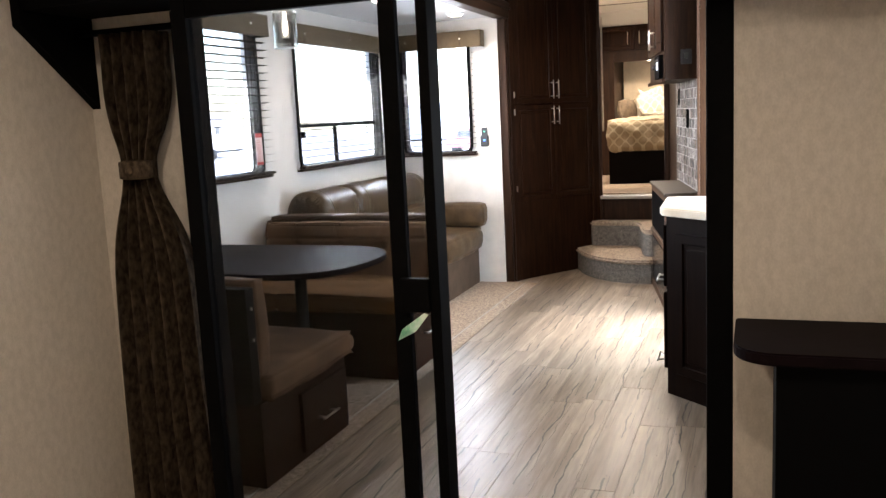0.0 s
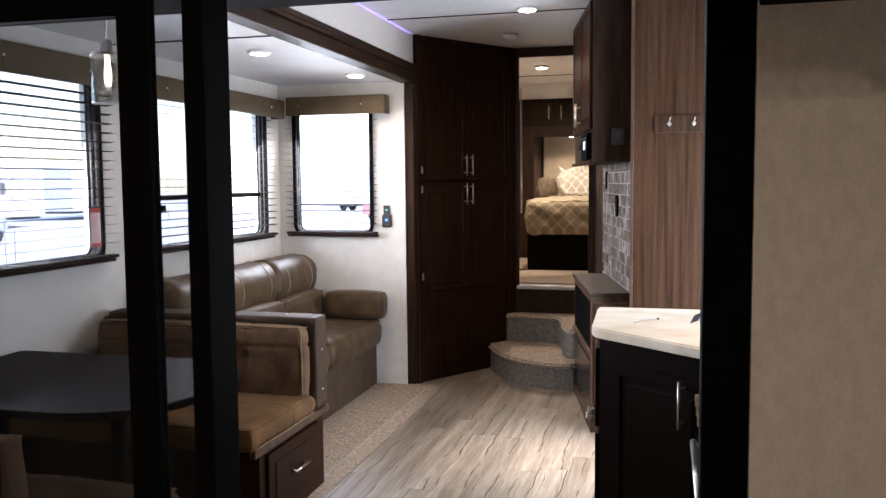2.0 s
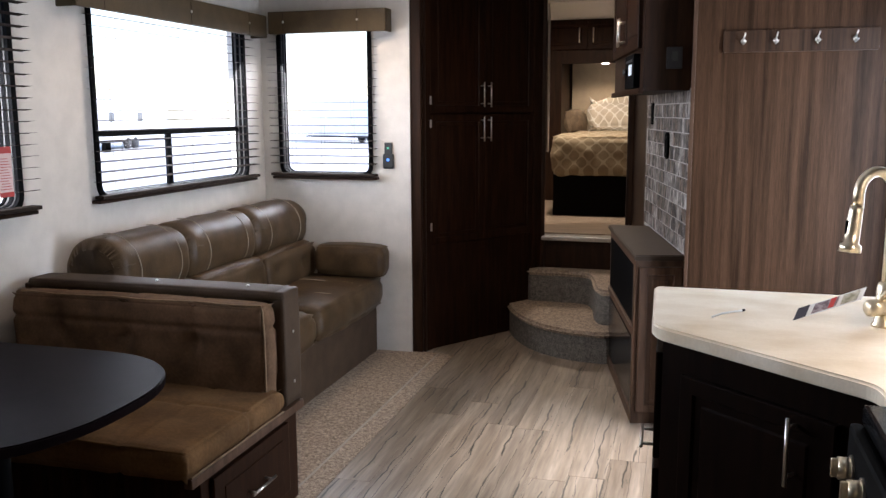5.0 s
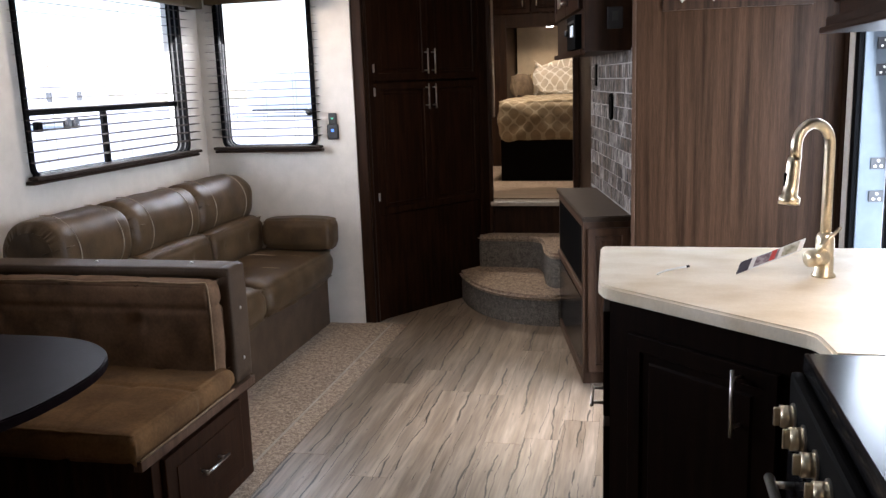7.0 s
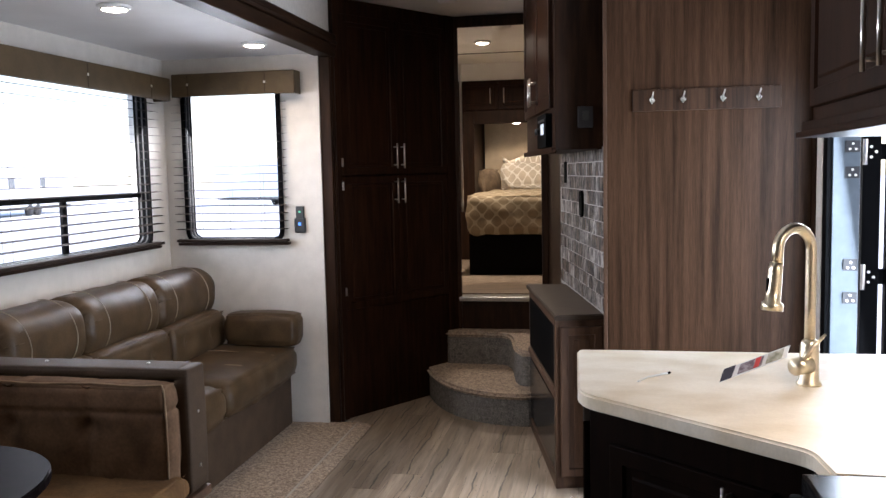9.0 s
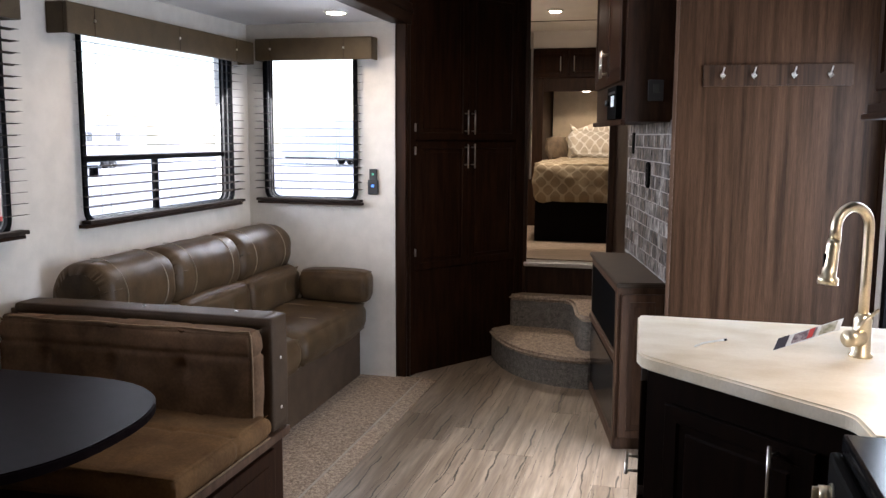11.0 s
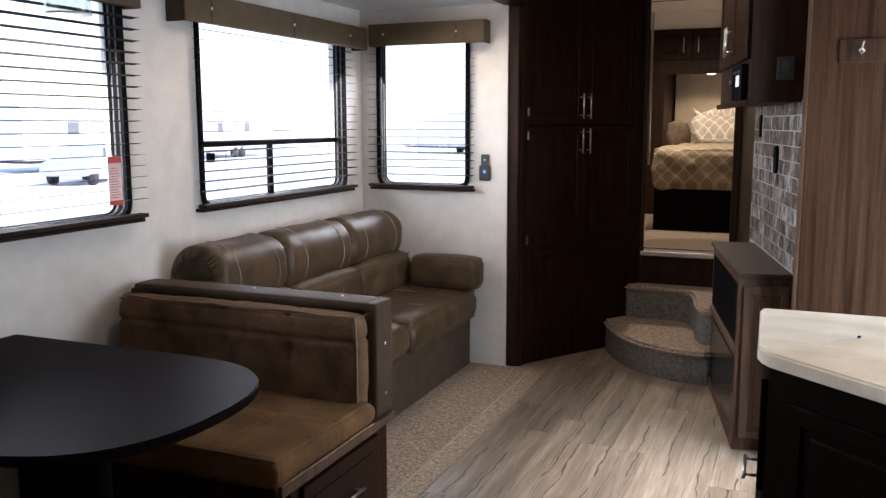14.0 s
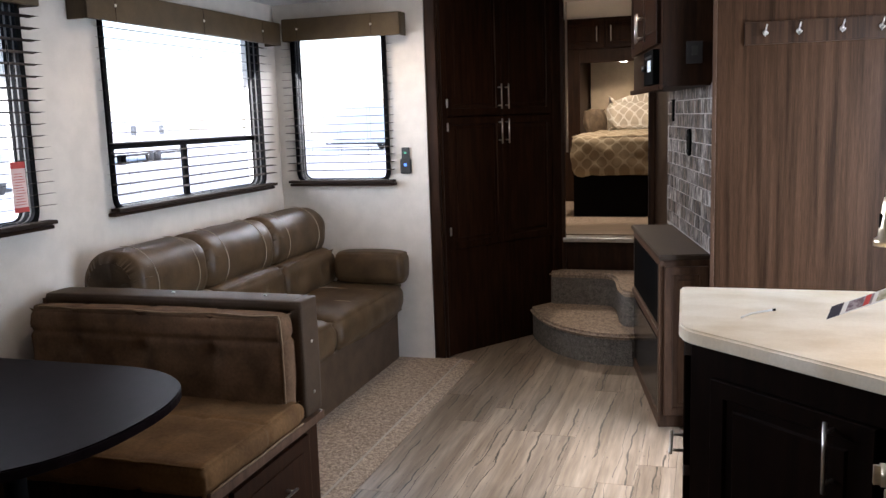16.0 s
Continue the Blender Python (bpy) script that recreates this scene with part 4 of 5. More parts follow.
part("screen", box(0.122, 0.148, -0.0155, -0.014, 1.695, 1.735), CEILGREY, _cp, "small grey screen")

# outlet on the tile wall
_oval = [(0.045 * math.copysign(abs(math.cos(radians(a))) ** 0.6, math.cos(radians(a))), 0.068 * math.copysign(abs(math.sin(radians(a))) ** 0.6, math.sin(radians(a)))) for a in range(0, 360, 12)]
TN = math.degrees(math.atan2(TB.y - TA.y, TB.x - TA.x))
_ou = thing("wall_outlet", (TA.x, TA.y, 0), TN, "black oval outlet cover on the tiled wall", "outlet")
_oc = part("cover", prism(_oval, 0.0, 0.012, 0.003), BLACK, _ou)
_oc.matrix_basis = pose(0.51, 0.022, 1.30, 90, 0, 0)
for z in (1.25, 1.33):
    for x in (0.50, 0.517):
        part("slot", box(x, x + 0.003, 0.021, 0.0235, z, z + 0.015), GREYPLASTIC, _ou, "dark socket slot")
_ou = thing("light_switch", (TA.x, TA.y, 0), TN, "small black switch at the top of the tiles", "switch")
part("cover", box(0.98, 1.04, 0.010, 0.02, 1.40, 1.52, 0.004), BLACK, _ou)

# ---- hook wall ----
piece("wall_hooks", box(-0.092, 0.769, 5.85, 6.008, 0, TOP - 0.002, 0.002), WALNUT, "walnut laminate wall behind the counter", "wall")
piece("trim", box(-0.104, -0.088, 5.842, 5.862, 0, TOP - 0.002, 0.003), CONSOLEWOOD, "wood corner strip of the walnut wall", "trim")
HOOKBOARD = material("dark_walnut_strip", (0.058, 0.029, 0.0152), 0.45, second=(0.018, 0.0085, 0.0044), scale=5, stretch=(9, 9, 0.28), fine=0.4, fine_scale=36, bump=0.05, spec=0.2)
_hk = thing("coat_hook_rack", (0, 5.85, 0), 0, "dark wood strip with four metal coat hooks", "coat rack")
part("board", box(0.02, 0.62, -0.012, -0.0005, 1.715, 1.805, 0.002), HOOKBOARD, _hk)
for x in (0.099, 0.226, 0.386, 0.528):
    h = part("hook", join(rod((0, -0.018, -0.004), (0, -0.016, 0.004), 0.012, 14), sweep([(0, -0.018, 0.004), (0, -0.040, 0.007), (0.004, -0.055, 0.022), (0.008, -0.058, 0.040)], 0.0042, 8), sweep([(0, -0.018, -0.006), (-0.008, -0.036, -0.014), (-0.014, -0.045, -0.004)], 0.0038, 8), sweep([(0, -0.018, -0.008), (0.008, -0.036, -0.016), (0.014, -0.045, -0.006)], 0.0038, 8), sweep([(0, -0.018, -0.010), (0, -0.030, -0.024), (0, -0.042, -0.021)], 0.0038, 8)), STEEL, _hk, "polished metal hook", True)
    h.matrix_basis = pose(x, -0.004, 1.764) @ Matrix.Scale(0.72, 4)

# ---- kitchen ----
CZ = 0.92


def round_corner(pts, r, k=5):
    """Rounds the corners of an outline; r is one radius a corner."""
    out = []
    n = len(pts)
    for i, p in enumerate(pts):
        p, a, b = Vector(p), Vector(pts[i - 1]), Vector(pts[(i + 1) % n])
        if not r[i]:
            out.append(tuple(p))
            continue
        u, v = (a - p).normalized() * r[i], (b - p).normalized() * r[i]
        for j in range(k + 1):
            t = j / k
            out.append(tuple((1 - t) ** 2 * (p + u) + 2 * t * (1 - t) * p + t * t * (p + v)))
    return out


_top = round_corner([(-0.190, 4.725), (-0.175, 4.20), (0.285, 3.800), (0.295, 3.668), (0.768, 3.668), (0.768, 4.725)], [0.03, 0.05, 0.03, 0, 0, 0])
tagged(new("countertop", finish("countertop", prism(_top, CZ - 0.038, CZ, 0.006, 3), COUNTER)), "cream marbled solid-surface peninsula countertop", "countertop")
_bc = thing("sink_cabinet", (0, 0, 0), 0, "dark wood peninsula base cabinet", "cabinet")
part("body", prism([(-0.155, 4.70), (-0.145, 4.235), (0.300, 3.835), (0.312, 3.669), (0.767, 3.669), (0.767, 4.70)], 0.0, CZ - 0.040), ESPRESSO_SHADED, _bc)
_fa, _fb = Vector((-0.145, 4.235)), Vector((0.300, 3.835))
_fl = (_fb - _fa).length
_fd = part("door", shaker(0.44, 0.68), ESPRESSO_SHADED, _bc)
_fd.matrix_basis = pose(_fa.x, _fa.y, 0, 0, 0, math.degrees(math.atan2(_fb.y - _fa.y, _fb.x - _fa.x))) @ pose(0.08, 0, 0.12)
bar_pull(_fd, (0.345, -0.052, 0.515), (0.345, -0.052, 0.675), (0, -0.032, 0))
_u = Vector((-0.145, 4.235)) - Vector((-0.155, 4.70))
for z, h in ((0.53, 0.30), (0.12, 0.38)):
    dw = part("drawer", shaker(0.42, h, 0.018, 0.04), ESPRESSO_SHADED, _bc)
    dw.matrix_basis = pose(-0.155, 4.70, 0, 0, 0, -90 + 1.2) @ pose(0.02, 0, z)
    bar_pull(dw, (0.25, -0.050, h * 0.09), (0.41, -0.050, h * 0.09), (0, -0.032, 0))

# faucet
_f = thing("faucet", (0.402, 4.335, CZ), 0, "champagne brass pull-down kitchen faucet on the countertop", "faucet")
part("base", lathe([(0.030, 0), (0.030, 0.006), (0.024, 0.012), (0.023, 0.10), (0.020, 0.112), (0.014, 0.118)], 24), GOLD, _f, "", True)
_dir = Vector((-0.85, -0.50, 0)).normalized()
_arc = [(0, 0, 0.11), (0, 0, 0.20), (0, 0, 0.30)] + [tuple(_dir * (0.052 - 0.052 * math.cos(radians(a))) + Vector((0, 0, 0.345 + 0.055 * math.sin(radians(a))))) for a in range(0, 181, 12)]
_arc += [tuple(_dir * 0.104 + Vector((0, 0, 0.31)))]
part("spout", sweep(_arc, 0.0135, 16), GOLD, _f, "high arched spout", True)
_e = _dir * 0.108
part("spray_head", sweep([tuple(_e + _dir * (0.315 - z) * 0.10 + Vector((0, 0, z))) for z in (0.318, 0.303, 0.255, 0.222, 0.217, 0.200)], (0.0145, 0.0165, 0.0180, 0.0185, 0.026, 0.026), 18), GOLD, _f, "pull-down spray head", True)
part("spray_button", box(_e.x - 0.024, _e.x - 0.014, _e.y - 0.012, _e.y + 0.002, 0.243, 0.280, 0.003), BLACK, _f, "black spray button")
part("lever", join(rod((-0.005, -0.015, 0.055), (-0.045, -0.045, 0.055), 0.022, 18), sweep([(-0.03, -0.035, 0.06), (-0.005, -0.04, 0.10), (0.03, -0.03, 0.135)], (0.006, 0.005, 0.004), 10)), GOLD, _f, "side lever", True)

_tg = thing("faucet_tag", (0.30, 4.25, CZ), 40, "long printed product tag hanging from the faucet to the countertop", "tag")


def strip(a, b, w, z0=0.0015):
    """A thin sloping card from a to b, w wide, its near edge the lower one."""
    bm = bmesh.new()
    a, b = Vector(a), Vector(b)
    s = Vector((0.35, 0.72, 0.60)).normalized() * w / 2
    up = Vector((0, 0, z0))
    vs = [bm.verts.new(p) for p in (a - s, a + s, b + s, b - s, a - s + up, a + s + up, b + s + up, b - s + up)]
    for q in ((0, 1, 2, 3), (4, 5, 6, 7), (0, 1, 5, 4), (1, 2, 6, 5), (2, 3, 7, 6), (3, 0, 4, 7)):
        bm.faces.new([vs[k] for k in q])
    return bm


_tg.matrix_world = pose(0, 0, CZ)
_ta0, _ta1 = Vector((0.188, 4.325, 0.019)), Vector((0.345, 4.305, 0.090))
part("card", strip(_ta0, _ta1, 0.042), PAPER, _tg, "white card")
part("print", strip(_ta0 + Vector((0, -0.0012, 0.0014)), _ta0.lerp(_ta1, 0.18) + Vector((0, -0.0012, 0.0014)), 0.042), NAVY, _tg, "dark blue printed end")
part("print", strip(_ta0.lerp(_ta1, 0.26) + Vector((0, -0.0012, 0.0014)), _ta0.lerp(_ta1, 0.62) + Vector((0, -0.0012, 0.0014)), 0.034), PURPLE, _tg, "dull purple printed block")
part("print", strip(_ta0.lerp(_ta1, 0.50) + Vector((0, -0.0025, 0.0025)), _ta0.lerp(_ta1, 0.58) + Vector((0, -0.0025, 0.0025)), 0.034), REDPAPER, _tg, "red printed block")
OLIVEPAPER = material("olive_print", (0.22, 0.21, 0.14), 0.6, second=(0.5, 0.48, 0.42), scale=60)
part("print", strip(_ta0.lerp(_ta1, 0.68) + Vector((0, -0.0012, 0.0014)), _ta0.lerp(_ta1, 0.92) + Vector((0, -0.0012, 0.0014)), 0.034), OLIVEPAPER, _tg, "olive printed block")

_ct = thing("cable_tie", (0, 0, CZ), 0, "short white cable tie on the countertop", "cable tie")
part("strap", sweep([(-0.022, 4.312, 0.004), (0.005, 4.352, 0.006), (0.035, 4.380, 0.006), (0.060, 4.408, 0.005)], 0.003, 6), PAPER, _ct, "", True)
part("tip", rod((0.058, 4.406, 0.005), (0.066, 4.414, 0.005), 0.0034, 8), BLACK, _ct)

_rg = thing("range", (0, 0, 0), 0, "black gas range with a glass cooktop cover", "range")
part("body", box(0.24, 0.767, 3.02, 3.664, 0.0, 0.885, 0.006), BLACK, _rg)
part("cooktop_cover", box(0.235, 0.766, 3.03, 3.655, 0.886, 0.925, 0.008), BLACKGLASS, _rg, "black glass cover")
part("front_rail", box(0.215, 0.24, 3.02, 3.664, 0.745, 0.885, 0.010), BLACK, _rg, "black control panel")
part("oven_door", box(0.215, 0.24, 3.03, 3.655, 0.20, 0.73, 0.006), BLACKGLASS, _rg, "black glass oven door")
part("oven_handle", join(rod((0.175, 3.08, 0.69), (0.175, 3.60, 0.69), 0.010), rod((0.175, 3.11, 0.69), (0.22, 3.11, 0.69), 0.007), rod((0.175, 3.57, 0.69), (0.22, 3.57, 0.69), 0.007)), STEEL, _rg, "steel bar handle", True)
for k in range(5):
    y = 3.60 - k * 0.105
    kn = part("knob", join(rod((0.216, y, 0.815), (0.190, y, 0.815), 0.021, 18), box(0.178, 0.192, y - 0.004, y + 0.004, 0.797, 0.833, 0.002)), GOLD, _rg, "champagne metal control knob", True)
    part("ring", rod((0.2155, y, 0.815), (0.211, y, 0.815), 0.026, 18), STEEL, kn, "bright ring")

# upper cabinet with lamp
_uc = thing("kitchen_wall_cabinet", (0, 0, 0), 0, "dark wood kitchen wall cabinet with bar handles", "cabinet")
part("body", box(0.425, 0.768, 2.40, 4.42, 1.585, TOP - 0.002, 0.003), ESPRESSO, _uc)
part("crown", join(box(0.398, 0.768, 2.40, 4.445, 1.560, 1.586, 0.006), box(0.385, 0.768, 2.40, 4.458, 1.545, 1.561, 0.005)), ESPRESSO, _uc, "bottom moulding")
for k in range(3):
    d = part("door", shaker(0.60, 0.80), ESPRESSO, _uc)
    d.matrix_basis = pose(0.425, 4.40 - k * 0.62, 0, 0, 0, -90) @ pose(0.005, 0, 1.62)
    hx = 0.56 if k == 0 else 0.04
    bar_pull(d, (hx, -0.052, 0.03), (hx, -0.052, 0.19), (0, -0.032, 0))
_uh = thing("range_hood_light", (0.60, 3.75, 1.545), 0, "white under-cabinet lamp, lit", "lamp")
part("rim", lathe([(0.10, 0), (0.10, -0.012), (0.085, -0.02), (0.075, -0.021)], 28), WHITEPLASTIC, _uh, "", True)
part("lens", lathe([(0.082, -0.019), (0.075, -0.035), (0.045, -0.046), (0.01, -0.05)], 28), GLOWDAY, _uh, "lit frosted lens", True)
_ul = new("under_cabinet_light", bpy.data.lights.new("under_cabinet", "SPOT"))
_ul.data.energy, _ul.data.color, _ul.data.spot_size, _ul.data.spot_blend, _ul.data.shadow_soft_size = 4.5, (1, 0.86, 0.68), radians(150), 0.5, 0.07
_ul.matrix_world = look((0.60, 3.75, 1.48), (0.599, 3.75, 0))

# ---- entry door, open ----
_en = thing("door_frame", (0, 0, 0), 0, "dark frame of the entry doorway", "door frame", "", "structure")
_jb = part("jamb", box(0.772, 0.872, 5.630, 5.658, 0.012, DOORZ - 0.036, 0.003), ALU, _en, "blue-grey aluminium jamb")
for z in (0.42, 0.93, 1.06, 1.42, 1.52):
    hp = part("hinge_plate", box(0.815, 0.868, 5.6245, 5.6296, z, z + 0.045, 0.001), GREYPLASTIC, _en, "hinge plate")
    for dx, dz in ((0.016, 0.012), (0.038, 0.012), (0.027, 0.033)):
        part("screw", rod((0.815 + dx, 5.621, z + dz), (0.815 + dx, 5.625, z + dz), 0.005, 10), STEEL, hp, "bright screw head")
part("seal", box(0.752, 0.7695, 5.640, 5.70, 0, DOORZ, 0.003), BLACK, _en, "black seal")
part("casing", box(0.748, 0.769, 5.702, 5.785, 0, DOORZ + 0.05, 0.004), WALL, _en, "beige casing strip")
part("casing_edge", box(0.744, 0.769, 5.786, 5.848, 0, DOORZ + 0.05, 0.004), TRIMWOOD, _en, "dark wood corner strip")
part("jamb", box(0.772, 0.872, DOORY[0] - 0.038, DOORY[0] - 0.002, 0, DOORZ, 0.003), ALU, _en)
part("head", box(0.772, 0.872, *DOORY, DOORZ - 0.035, DOORZ - 0.001, 0.003), ALU, _en)
part("threshold", box(0.765, 0.90, *DOORY, -0.03, 0.012, 0.004), STEEL, _en, "metal threshold")
_ed = thing("entry_door", (0.905, 5.69, 0), -4, "pale entry door standing wide open, with black edges", "door", "", "structure")
part("edge", box(-0.012, 0.052, -0.024, 0.026, 0.02, DOORZ - 0.02, 0.003), BLACK, _ed, "black hinge edge")
part("inner_edge", box(0.078, 0.112, -0.024, 0.026, 0.02, DOORZ - 0.02, 0.003), BLACK, _ed, "dark inner edge")
part("slab", box(0.112, 0.74, -0.02, 0.022, 0.02, DOORZ - 0.02, 0.006), DOORSKIN, _ed, "pale blue-grey door skin")
part("door_window", box(0.26, 0.60, -0.024, -0.018, 1.05, 1.70, 0.004), BLACKGLASS, _ed, "dark door window")
for z in (0.45, 0.98, 1.47):
    hg = part("hinge", rod((-0.006, -0.030, z), (-0.006, -0.030, z + 0.10), 0.009, 12), STEEL, _ed, "metal hinge barrel", True)
    for dx, dz in ((0.016, 0.03), (0.034, 0.05), (0.016, 0.07)):
        part("screw", rod((dx, -0.028, z + dz), (dx, -0.023, z + dz), 0.006, 8), STEEL, hg)
    part("bridge", box(0.052, 0.078, -0.01, 0.012, z + 0.02, z + 0.08, 0.002), BLACK, _ed, "black hinge bridge")

# ---- bedroom ----
_be = thing("bed", (0, 0, 0), 0, "made bed with a cream and gold quatrefoil bedspread", "bed")


def trellis(name, base, line, size):
    """Cloth with an ogee lattice of paler lines."""
    m = material(name, base, 0.85, bump=0.1, fine=0.15, fine_scale=120)
    n, l = m.node_tree.nodes, m.node_tree.links
    p = n["Principled BSDF"]
    src = p.inputs["Base Color"].links[0].from_socket
    tc = n.new("ShaderNodeTexCoord")
    sep = n.new("ShaderNodeSeparateXYZ")
    l.new(tc.outputs["Object"], sep.inputs[0])
    add = n.new("ShaderNodeMath")
    l.new(sep.outputs["Y"], add.inputs[0])
    l.new(sep.outputs["Z"], add.inputs[1])
    parts = []
    for sock in (sep.outputs["X"], add.outputs[0]):
        mul = n.new("ShaderNodeMath")
        mul.operation = "MULTIPLY"
        mul.inputs[1].default_value = 2 * math.pi / size
        l.new(sock, mul.inputs[0])
        cs = n.new("ShaderNodeMath")
        cs.operation = "COSINE"
        l.new(mul.outputs[0], cs.inputs[0])
        parts.append(cs)
    total = n.new("ShaderNodeMath")
    l.new(parts[0].outputs[0], total.inputs[0])
    l.new(parts[1].outputs[0], total.inputs[1])
    ab = n.new("ShaderNodeMath")
    ab.operation = "ABSOLUTE"
    l.new(total.outputs[0], ab.inputs[0])
    rp = n.new("ShaderNodeValToRGB")
    rp.color_ramp.elements[0].position, rp.color_ramp.elements[1].position = 0.30, 0.42
    rp.color_ramp.elements[0].color, rp.color_ramp.elements[1].color = (1, 1, 1, 1), (0, 0, 0, 1)
    l.new(ab.outputs[0], rp.inputs[0])
    mx = n.new("ShaderNodeMix")
    mx.data_type = "RGBA"
    l.new(rp.outputs[0], mx.inputs[0])
    l.new(src, mx.inputs[6])
    mx.inputs[7].default_value = (*line, 1)
    l.new(mx.outputs[2], p.inputs["Base Color"])
    return m


SPREAD = trellis("bedspread_cloth", (0.31, 0.235, 0.142), (0.42, 0.345, 0.235), 0.118)
SHAM = trellis("pillow_cloth", (0.66, 0.58, 0.46), (0.84, 0.80, 0.73), 0.10)
part("base", box(-1.18, 0.44, 9.03, 11.0, FLOOR2, 0.97, 0.004), BEDBASE, _be, "dark bed base")
part("bedspread", cushion(-1.19, 0.46, 8.97, 11.05, 0.955, 1.285, 0.06, 0.012, 40, 0.020, 60), SPREAD, _be, "quatrefoil bedspread", True)
_pi = thing("pillow", (-0.69, 10.22, 1.285), 0, "cream quatrefoil pillow in a flanged sham", "pillow")
_pm = part("sham", cushion(-0.31, 0.31, -0.035, 0.035, 0.02, 0.275, 0.034, 0.055, 22, 0.012, 61), SHAM, _pi, "", True)
_pm.matrix_basis = pose(0, 0, 0.012, -20, 0, 0)
_bm = bmesh.new()
_gr = [[_bm.verts.new((-0.345 + 0.69 * i / 26, 0.006 * math.sin(i * 1.3) + 0.005 * math.sin(j * 2.1), 0.0 + 0.30 * j / 10 + 0.006 * math.sin(i * 0.9) * (j / 10) - 0.02 * (1 - (2 * i / 26 - 1) ** 4) * (j / 10))) for j in range(11)] for i in range(27)]
for i in range(26):
    for j in range(10):
        _bm.faces.new((_gr[i][j], _gr[i + 1][j], _gr[i + 1][j + 1], _gr[i][j + 1]))
bmesh.ops.solidify(_bm, geom=_bm.faces[:], thickness=0.006)
part("flange", _bm, SHAM, _pi, "rippled cloth flange", True).matrix_basis = pose(0, 0, 0.012, -20, 0, 0)
_pi2 = thing("pillow", (-1.13, 10.20, 1.285), 62, "brown pillow standing edge-on beside the cream one", "pillow")
part("sham", cushion(-0.13, 0.13, -0.022, 0.022, 0.0, 0.19, 0.02, 0.02, 16, 0.014, 62), CLOTH, _pi2, "", True).matrix_basis = pose(0, 0, 0.006, -14, 0, 0)
_hb = piece("wall_headboard", box(-1.28, 0.768, 10.86, 10.92, 1.2, 2.02), HEADBOARD, "cream padded panel above the bed head", "headboard")
piece("wall_bedside", boxes((-1.69, -1.30, 10.25, 11.1, FLOOR2, 2.02)), TRIMWOOD, "dark wood side panel of the bed recess", "wall")
_bcab = thing("bedroom_cabinet", (0, 0, 0), 0, "dark wood cabinet bridging over the bed head", "cabinet")
part("body", box(-1.69, 0.768, 10.30, 10.9, 1.965, 2.335, 0.003), ESPRESSO, _bcab)
part("valance_board", box(-1.69, 0.768, 10.27, 10.30, 1.925, 2.05, 0.004), TRIMWOOD, _bcab)
for k in range(3):
    hx = 0.55 if k == 0 else 0.05
    d = cabinet_door(_bcab, 0.62, 0.27, -1.69 + 0.63 * k, 10.298, 2.055, "door", (hx, 0.06, 0.20))
piece("wall_over_cabinet", box(-1.70, 0.768, 10.32, 10.40, 2.336, TOP), CEIL, "white strip above the bedroom cabinet", "wall")
_bl = thing("reading_light", (-0.906, 10.40, 1.964), 0, "round reading light under the cabinet, lit", "lamp")
part("rim", lathe([(0.075, 0), (0.075, -0.012), (0.06, -0.018)], 22), WHITEPLASTIC, _bl, "", True)
part("lens", lathe([(0.062, -0.015), (0.05, -0.03), (0.02, -0.04)], 22), GLOWDAY, _bl, "lit lens", True)
_l2 = new("reading_light_lamp", bpy.data.lights.new("reading", "SPOT"))
_l2.data.energy, _l2.data.color, _l2.data.spot_size, _l2.data.spot_blend, _l2.data.shadow_soft_size = 2.5, WARM, radians(160), 0.5, 0.06
_l2.matrix_world = look((-0.906, 10.40, 1.90), (-0.906, 10.401, 0))
_arc2 = [(-0.76 + 0.53 * math.cos(radians(a)), 7.905 + 0.61 * math.sin(radians(a))) for a in range(0, 181, 9)]
piece("trim", prism(_arc2, FLOOR2 - 0.01, FLOOR2 + 0.006, 0.003), TRIMWOOD, "dark curved edge of the bedroom landing", "trim")
_arc3 = [(-0.76 + 0.515 * math.cos(radians(a)), 7.9055 + 0.595 * math.sin(radians(a))) for a in range(0, 181, 9)]
piece("floor_landing", prism(_arc3, FLOOR2, FLOOR2 + 0.010), LANDING, "brown vinyl landing inside the bedroom doorway", "floor")
_md = thing("mirror_strip", (-1.055, 7.87, 0), 0, "narrow mirror edge of the bedroom pocket door", "mirror")
part("glass", box(0.0, 0.012, 0.02, 0.05, 1.2, 2.2, 0.002), STEEL, _md)

# ---- outside ----
SNOW = material("pale_gravel", (0.72, 0.72, 0.72), 0.9, second=(0.62, 0.62, 0.62), scale=0.5, fine=0.3, fine_scale=20)
TRAILERWHITE = material("white_trailer_skin", (0.80, 0.81, 0.82), 0.4, second=(0.72, 0.73, 0.75), scale=1.5)
TRAILERGLASS = material("dark_trailer_window", (0.17, 0.18, 0.19), 0.25)
REDPAINT = material("red_car_paint", (0.58, 0.27, 0.25), 0.3)
GREYPAINT = material("silver_car_paint", (0.55, 0.56, 0.57), 0.3, 0.3)
piece("ground", boxes((-120, -2.0, -120, 160, -0.75, -0.70), (-2.0, 120, -120, 160, -0.75, -0.70)), SNOW, "pale gravel lot outside", "ground")


